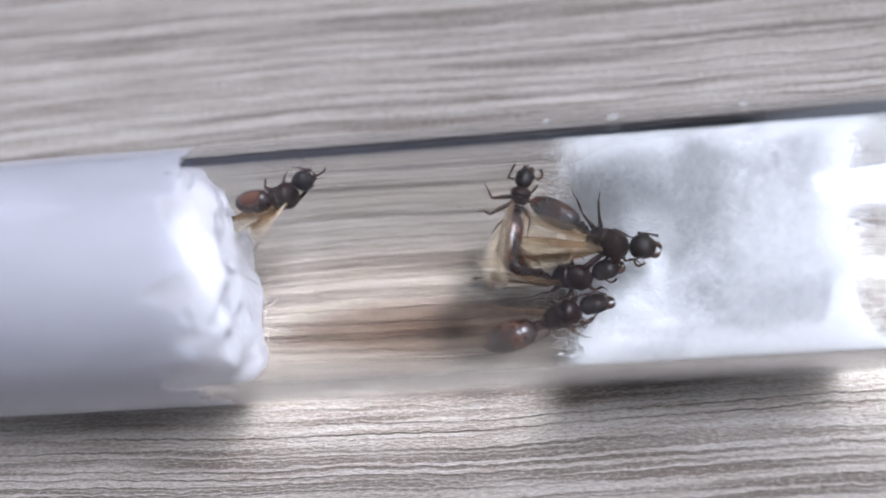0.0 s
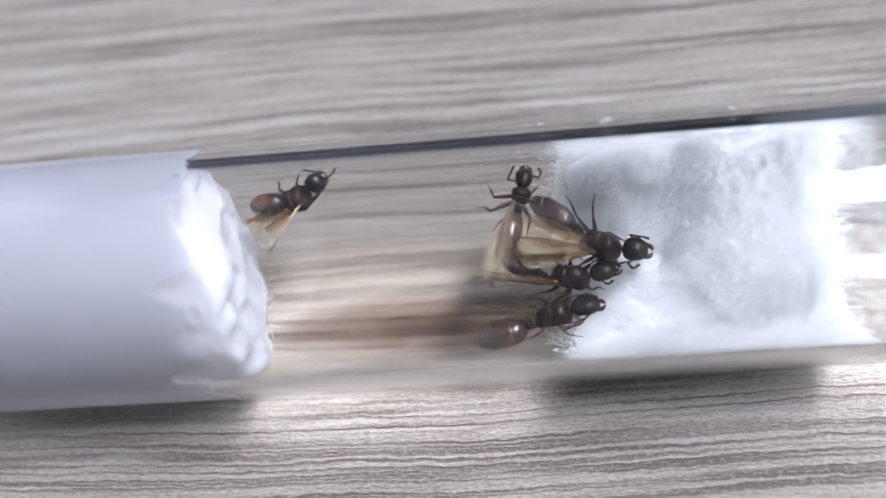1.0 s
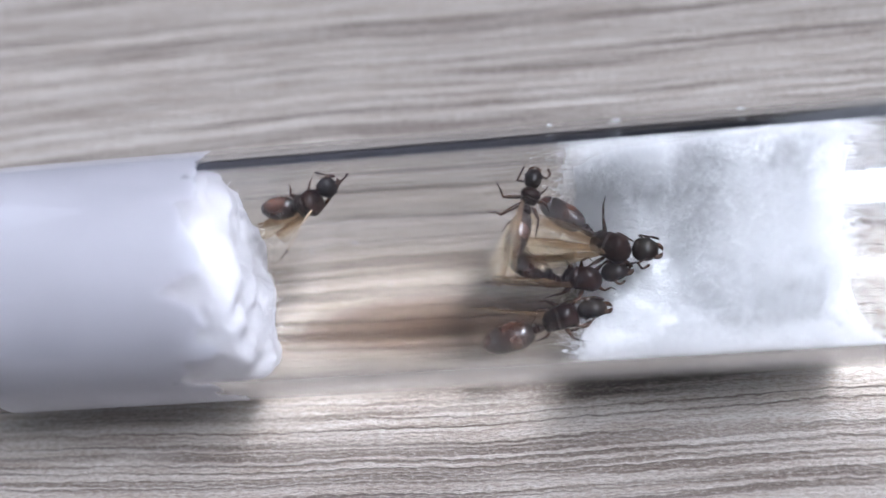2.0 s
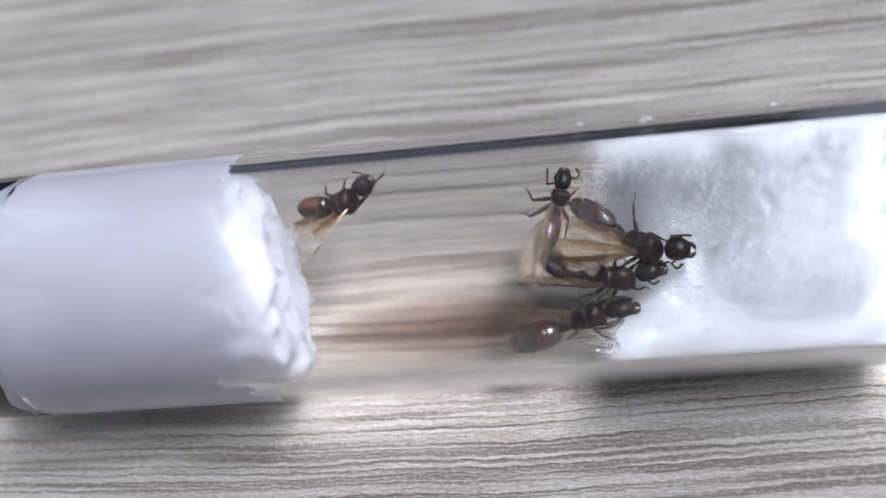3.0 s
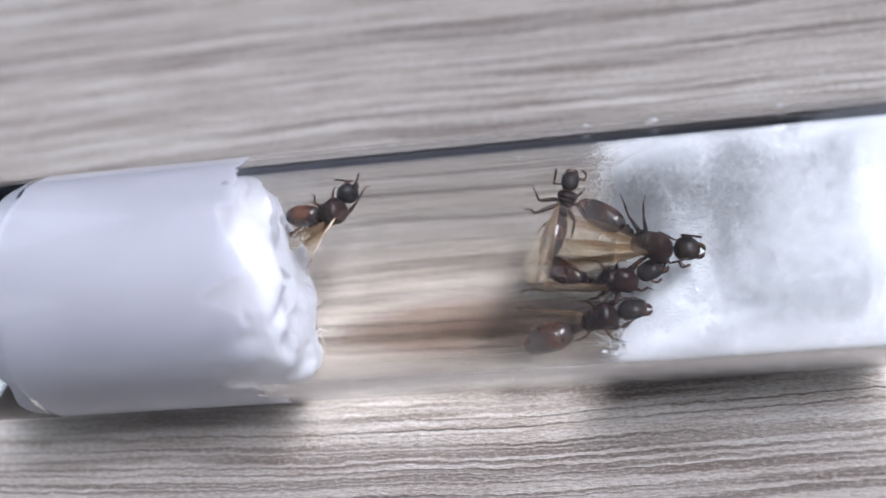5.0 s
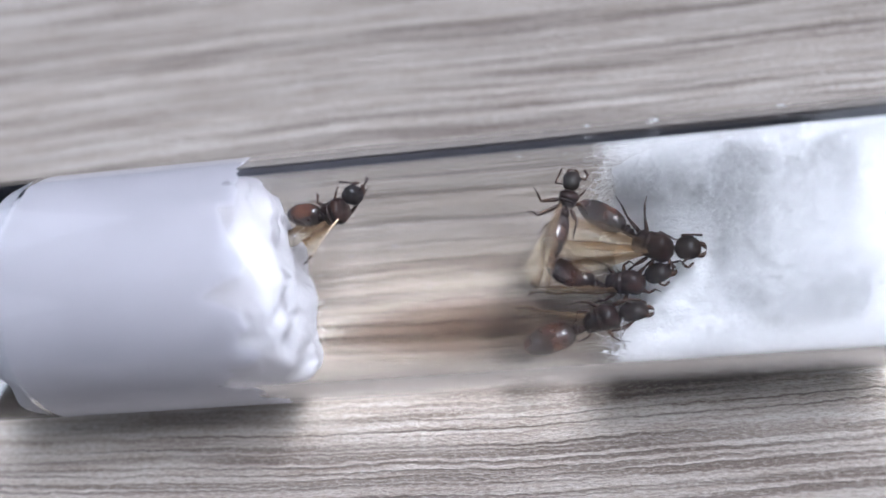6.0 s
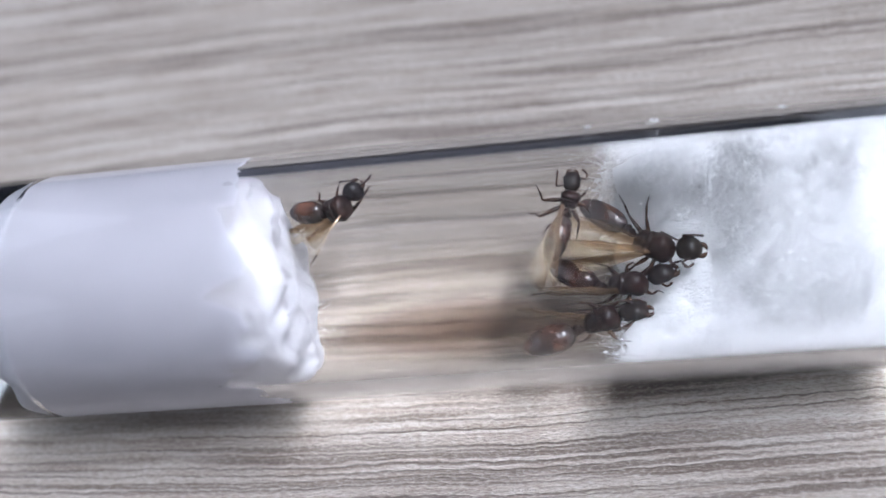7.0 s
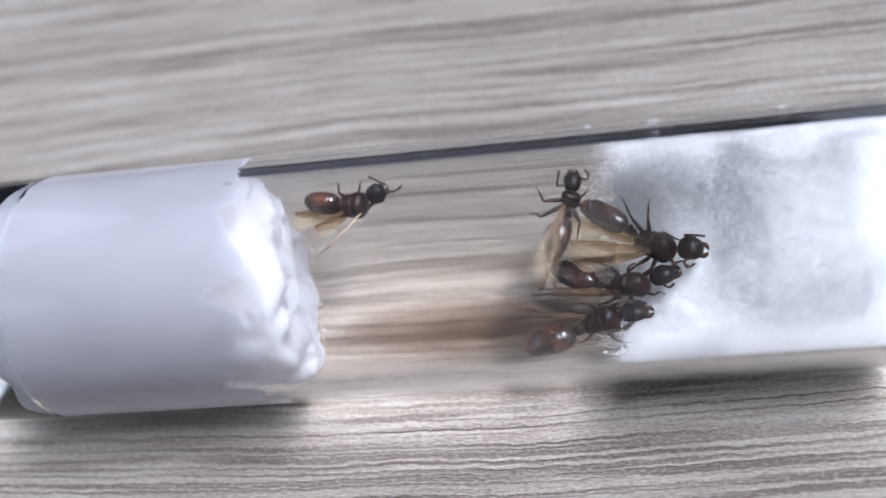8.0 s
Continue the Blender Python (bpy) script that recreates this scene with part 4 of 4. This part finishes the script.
def droplets():
    """Fine drops of condensation inside the upper glass."""
    rng = random.Random(12)
    for i in range(30):
        x = rng.uniform(-6, 7) if i < 8 else rng.uniform(5, 14)
        a = rng.uniform(1.3, 2.6) if i < 8 else rng.uniform(0.12, 0.5)
        r = R_IN - 0.015
        size = rng.uniform(0.022, 0.055)
        bm = bmesh.new()
        ball(bm, (0, 0, 0), size * rng.uniform(1, 1.8), size, size * 0.5, 8)
        ob = part("droplet", bm, DROP)
        ob.matrix_world = Matrix.Translation(Vector((x, r * math.cos(a), 8 + r * math.sin(a))) * MM) @ Matrix.Rotation(a - math.pi / 2, 4, "X")
        tagged(ob, "tiny drop of condensation inside the glass tube", "droplet", "condensation drops")


droplets()


def lint():
    """Stray curled fibres stuck to the outside of the glass."""
    rng = random.Random(27)
    for x in (9.5, 13.4, 13.7, 21.2):
        a, r = 0.74 + rng.uniform(-0.05, 0.05), R_OUT + 0.012
        at = Vector((x, r * math.cos(a), 8 + r * math.sin(a)))
        turn = rng.uniform(0, 6.28)
        pts = []
        px, pa = 0.0, 0.0
        for _ in range(16):
            pts.append(Vector((x + px, r * math.cos(a + pa), 8 + r * math.sin(a + pa))) - at)
            px += 0.085 * math.cos(turn)
            pa += 0.085 * math.sin(turn) / r
            turn += rng.gauss(0.25, 0.45)
        bm = bmesh.new()
        thread(bm, pts, 0.014)
        ob = part("lint", bm, COTTON_FIBRE)
        ob.location = at * MM
        tagged(ob, "tiny curled white cotton fibre on the glass", "lint", "lint on the glass tube")


lint()


def swing(ob, turns):
    """Turns a part about its own root, in degrees round its thing's upright."""
    rest = ob.matrix_basis.copy()
    at = Matrix.Translation(rest.translation)
    walk(ob, [(t, at @ pose(0, 0, 0, 0, 0, r) @ at.inverted() @ rest) for t, r in turns])


def motions():
    A_rows = ((0, -6.71, 4.67, 9.19, 64.9, -15.4, 8.3),
        (0.5, -6.51, 4.56, 9.19, 64.9, -15.6, 8.4),
        (1, -6.04, 4.48, 9.18, 64.7, -16.8, 9.0),
        (1.5, -5.98, 4.18, 9.17, 64.8, -16.0, 8.6),
        (2.9, -5.63, 4.43, 9.16, 64.8, -15.7, 8.5),
        (3.2, -5.70, 4.46, 9.17, 64.8, -15.8, 8.5),
        (3.5, -5.72, 4.23, 9.17, 65.1, -13.4, 7.3),
        (3.8, -5.82, 4.32, 9.17, 64.9, -15.2, 8.2),
        (4.1, -6.50, 4.11, 9.19, 63.4, -23.8, 12.6),
        (4.4, -6.67, 4.30, 9.19, 61.9, -29.4, 15.8),
        (4.7, -6.82, 4.13, 9.20, 63.3, -24.3, 12.8),
        (5.8, -6.80, 3.83, 9.20, 65.0, -13.9, 7.6),
        (6.2, -6.61, 4.11, 9.19, 64.9, -15.5, 8.4),
        (6.6, -6.65, 4.12, 9.19, 64.7, -16.4, 8.8),
        (7, -6.61, 4.21, 9.19, 64.8, -16.0, 8.6),
        (7.2, -6.35, 4.26, 9.18, 65.3, -11.3, 6.4),
        (7.3, -6.24, 4.26, 9.18, 65.7, -5.4, 3.7),
        (7.4, -6.09, 4.33, 9.18, 65.8, -2.3, 2.3),
        (7.5, -5.83, 4.31, 9.17, 65.8, 1.3, 0.6),
        (7.8, -5.62, 4.33, 9.16, 65.9, -0.0, 1.2),
        (8, -5.51, 4.41, 9.16, 65.9, -0.4, 1.4))
    A_head = ((0, -1.7), (0.5, -1.4), (1, -1.6), (1.5, 2.2), (2.9, 0.3), (3.2, -2.6), (3.5, 0.6), (3.8, -2.0), (4.1, 25.5), (4.4, 38.9), (4.7, 27.5), (5.8, 12.0), (6.2, 10.2), (6.6, 13.7), (7, 18.7), (7.2, 9.5), (7.3, 10.7), (7.4, 7.3), (7.5, 3.8), (7.8, 1.1), (8, 0.0))
    A_gaster = ((0, 3.4), (0.5, 2.4), (1, 2.6), (1.5, 0.1), (2.9, 0.5), (3.2, 1.9), (3.5, 0.2), (3.8, 1.9), (4.1, -10.0), (4.4, -11.9), (4.7, -9.6), (5.8, -6.3), (6.2, -5.3), (6.6, -5.3), (7, -6.1), (7.2, -4.3), (7.3, -3.6), (7.4, -2.9), (7.5, -1.6), (7.8, -0.6), (8, 0.0))
    one_rows = ((0, 7.90, 3.90, 8.40, 12.4, -28.7, 68.6),
        (1, 8.21, 3.94, 8.39, 13.0, -28.4, 67.2),
        (1.5, 8.28, 3.98, 8.39, 13.3, -28.3, 66.7),
        (3, 8.13, 3.81, 8.39, 14.1, -28.0, 64.8),
        (3.5, 8.14, 3.77, 8.39, 14.5, -27.7, 64.0),
        (4, 8.13, 3.78, 8.39, 14.7, -27.6, 63.6),
        (4.5, 8.13, 3.85, 8.39, 14.6, -27.7, 63.8),
        (6, 8.22, 3.85, 8.39, 14.3, -27.8, 64.3),
        (7, 8.29, 3.83, 8.39, 13.4, -28.3, 66.5),
        (8, 8.32, 3.84, 8.39, 13.4, -28.3, 66.5))
    one_head = ((0, -17.7), (1, -6.3), (1.5, -5.8), (3, -2.0), (3.5, -3.0), (4, -4.0), (4.5, -5.4), (6, -3.4), (7, 0.0), (8, 0.0))
    one_gaster = ((0, 7.2), (1, 2.9), (1.5, 2.7), (3, 0.9), (3.5, 1.3), (4, 1.7), (4.5, 2.2), (6, 1.4), (7, -0.0), (8, 0.0))
    two_rows = ((0, 13.32, 1.46, 5.62, 2.6, -4.5, -29.5),
        (1, 13.28, 1.20, 5.63, 2.9, -4.4, -32.0),
        (1.5, 13.35, 1.25, 5.62, 2.9, -4.4, -32.1),
        (3, 13.29, 1.12, 5.63, 2.8, -4.4, -31.2),
        (3.5, 13.29, 1.12, 5.63, 2.7, -4.5, -30.6),
        (4, 13.35, 1.12, 5.62, 2.8, -4.4, -31.0),
        (4.5, 13.44, 1.23, 5.62, 2.8, -4.4, -30.9),
        (6, 13.52, 1.25, 5.62, 2.6, -4.5, -29.5),
        (7, 13.56, 1.28, 5.62, 2.7, -4.5, -30.1),
        (8, 13.64, 1.29, 5.62, 2.7, -4.5, -29.8))
    two_head = ((0, -4.7), (1, 3.1), (1.5, 4.4), (3, 3.9), (3.5, 4.4), (4, 2.3), (4.5, -1.2), (6, 0.8), (7, 0.3), (8, 0.0))
    two_gaster = ((0, 2.1), (1, -1.1), (1.5, -1.3), (3, -1.3), (3.5, -2.2), (4, -1.1), (4.5, 0.1), (6, -1.1), (7, -0.5), (8, 0.0))
    three_rows = ((0, 10.91, -0.25, 4.61, -3.1, -10.8, -13.7),
        (1, 11.12, -0.40, 4.61, -2.9, -10.9, -14.4),
        (1.5, 11.23, -0.43, 4.60, -3.4, -10.6, -11.8),
        (3, 11.35, -0.52, 4.60, -3.4, -10.6, -11.5),
        (3.5, 11.35, -0.56, 4.60, -3.7, -10.5, -10.2),
        (4, 11.19, -0.56, 4.60, -3.8, -10.5, -9.8),
        (4.5, 10.98, -0.50, 4.61, -4.0, -10.4, -8.6),
        (6, 11.51, -0.72, 4.59, -4.2, -10.4, -7.3),
        (6.5, 11.61, -0.75, 4.59, -4.2, -10.4, -7.3),
        (7, 11.66, -0.78, 4.59, -4.2, -10.4, -7.3),
        (8, 11.76, -0.85, 4.59, -4.2, -10.4, -7.3))
    three_head = ((0, 3.7), (1, 0.1), (1.5, -0.1), (3, -2.2), (3.5, -2.4), (4, -0.3), (4.5, 3.5), (6, -1.1), (6.5, -0.0), (7, 0.3), (8, 0.0))
    three_gaster = ((0, -2.2), (1, 0.6), (1.5, 0.5), (3, 0.9), (3.5, 1.0), (4, 0.8), (4.5, -0.4), (6, 0.4), (6.5, -0.3), (7, -0.3), (8, 0.0))
    four_rows = ((0, 10.17, -2.88, 5.02, -27.6, -2.5, 14.8),
        (1, 9.94, -3.08, 5.03, -27.4, -3.9, 12.2),
        (1.5, 9.93, -3.22, 5.03, -27.5, -3.3, 13.4),
        (3, 9.48, -3.18, 5.04, -27.4, -4.4, 11.3),
        (3.5, 9.58, -3.15, 5.04, -27.5, -4.2, 11.6),
        (4, 9.67, -3.19, 5.04, -27.5, -4.3, 11.5),
        (4.5, 9.74, -3.17, 5.03, -27.4, -4.5, 11.1),
        (6, 9.85, -3.26, 5.03, -27.4, -4.5, 11.1),
        (7, 9.82, -3.27, 5.03, -27.5, -4.1, 11.9),
        (8, 9.82, -3.30, 5.03, -27.5, -4.0, 11.9))
    four_head = ((0, 6.1), (1, 4.7), (1.5, 5.2), (3, 1.8), (3.5, 1.4), (4, 2.1), (4.5, 1.9), (6, -0.3), (7, -0.0), (8, 0.0))
    four_gaster = ((0, -3.2), (1, -2.5), (1.5, -2.9), (3, -0.6), (3.5, -0.3), (4, -0.8), (4.5, -0.8), (6, 0.1), (7, 0.0), (8, 0.0))
    for parts, rows, head, gaster in ((ant_a, A_rows, A_head, A_gaster), (ant_one, one_rows, one_head, one_gaster), (ant_two, two_rows, two_head, two_gaster),
                                      (ant_three, three_rows, three_head, three_gaster), (ant_four, four_rows, four_head, four_gaster)):
        walk(parts["ant"], [(t, pose(x * MM, y * MM, z * MM, a, b, c)) for t, x, y, z, a, b, c in rows])
        for key, turns in (("head", head), ("gaster", gaster)):
            rest = parts[key].matrix_basis.copy()
            at = Matrix.Translation(rest.translation)
            walk(parts[key], [(t, at @ pose(0, 0, 0, 0, 0, r) @ at.inverted() @ rest) for t, r in turns])
    # the second ant swings a hind leg over her abdomen and back
    swing(ant_two["legs"][0], ((0, 0), (0.9, 2), (1.1, 8), (1.4, 30), (1.8, 34), (2.9, 36), (3.6, 34), (3.8, 10), (4.1, 3), (4.6, -4), (5.9, 2), (6.8, 0), (8, 0)))
    swing(ant_two["legs"][1], ((0, 4), (1, 6), (1.5, 4), (3, 6), (3.6, 8), (4, 14), (4.5, 8), (6, 2), (8, 0)))
    for n, (feeler, reach) in enumerate([(f, 14) for f in ant_a["antennae"]] + [(f, 10) for f in ant_two["antennae"]] + [(f, 9) for f in ant_one["antennae"]]
                                        + [(f, 6) for f in ant_three["antennae"]] + [(f, 7) for f in ant_four["antennae"]]):
        rng = random.Random(40 + n)
        times = [0.35 * i + rng.uniform(-0.08, 0.08) for i in range(1, 22)]
        swing(feeler, [(0, 0)] + [(t, rng.uniform(-reach, reach)) for t in times if t < 7.7] + [(8, 0)])
    for n, leg in enumerate(ant_a["legs"] + ant_four["legs"][1:3] + ant_one["legs"][:2] + ant_three["legs"][:1]):
        rng = random.Random(80 + n)
        swing(leg, [(0, 0)] + [(t, rng.uniform(-6, 6)) for t in (1.2, 1.7, 2.9, 3.6, 4.2, 4.8, 5.9, 6.6, 7.2)] + [(8, 0)])


motions()
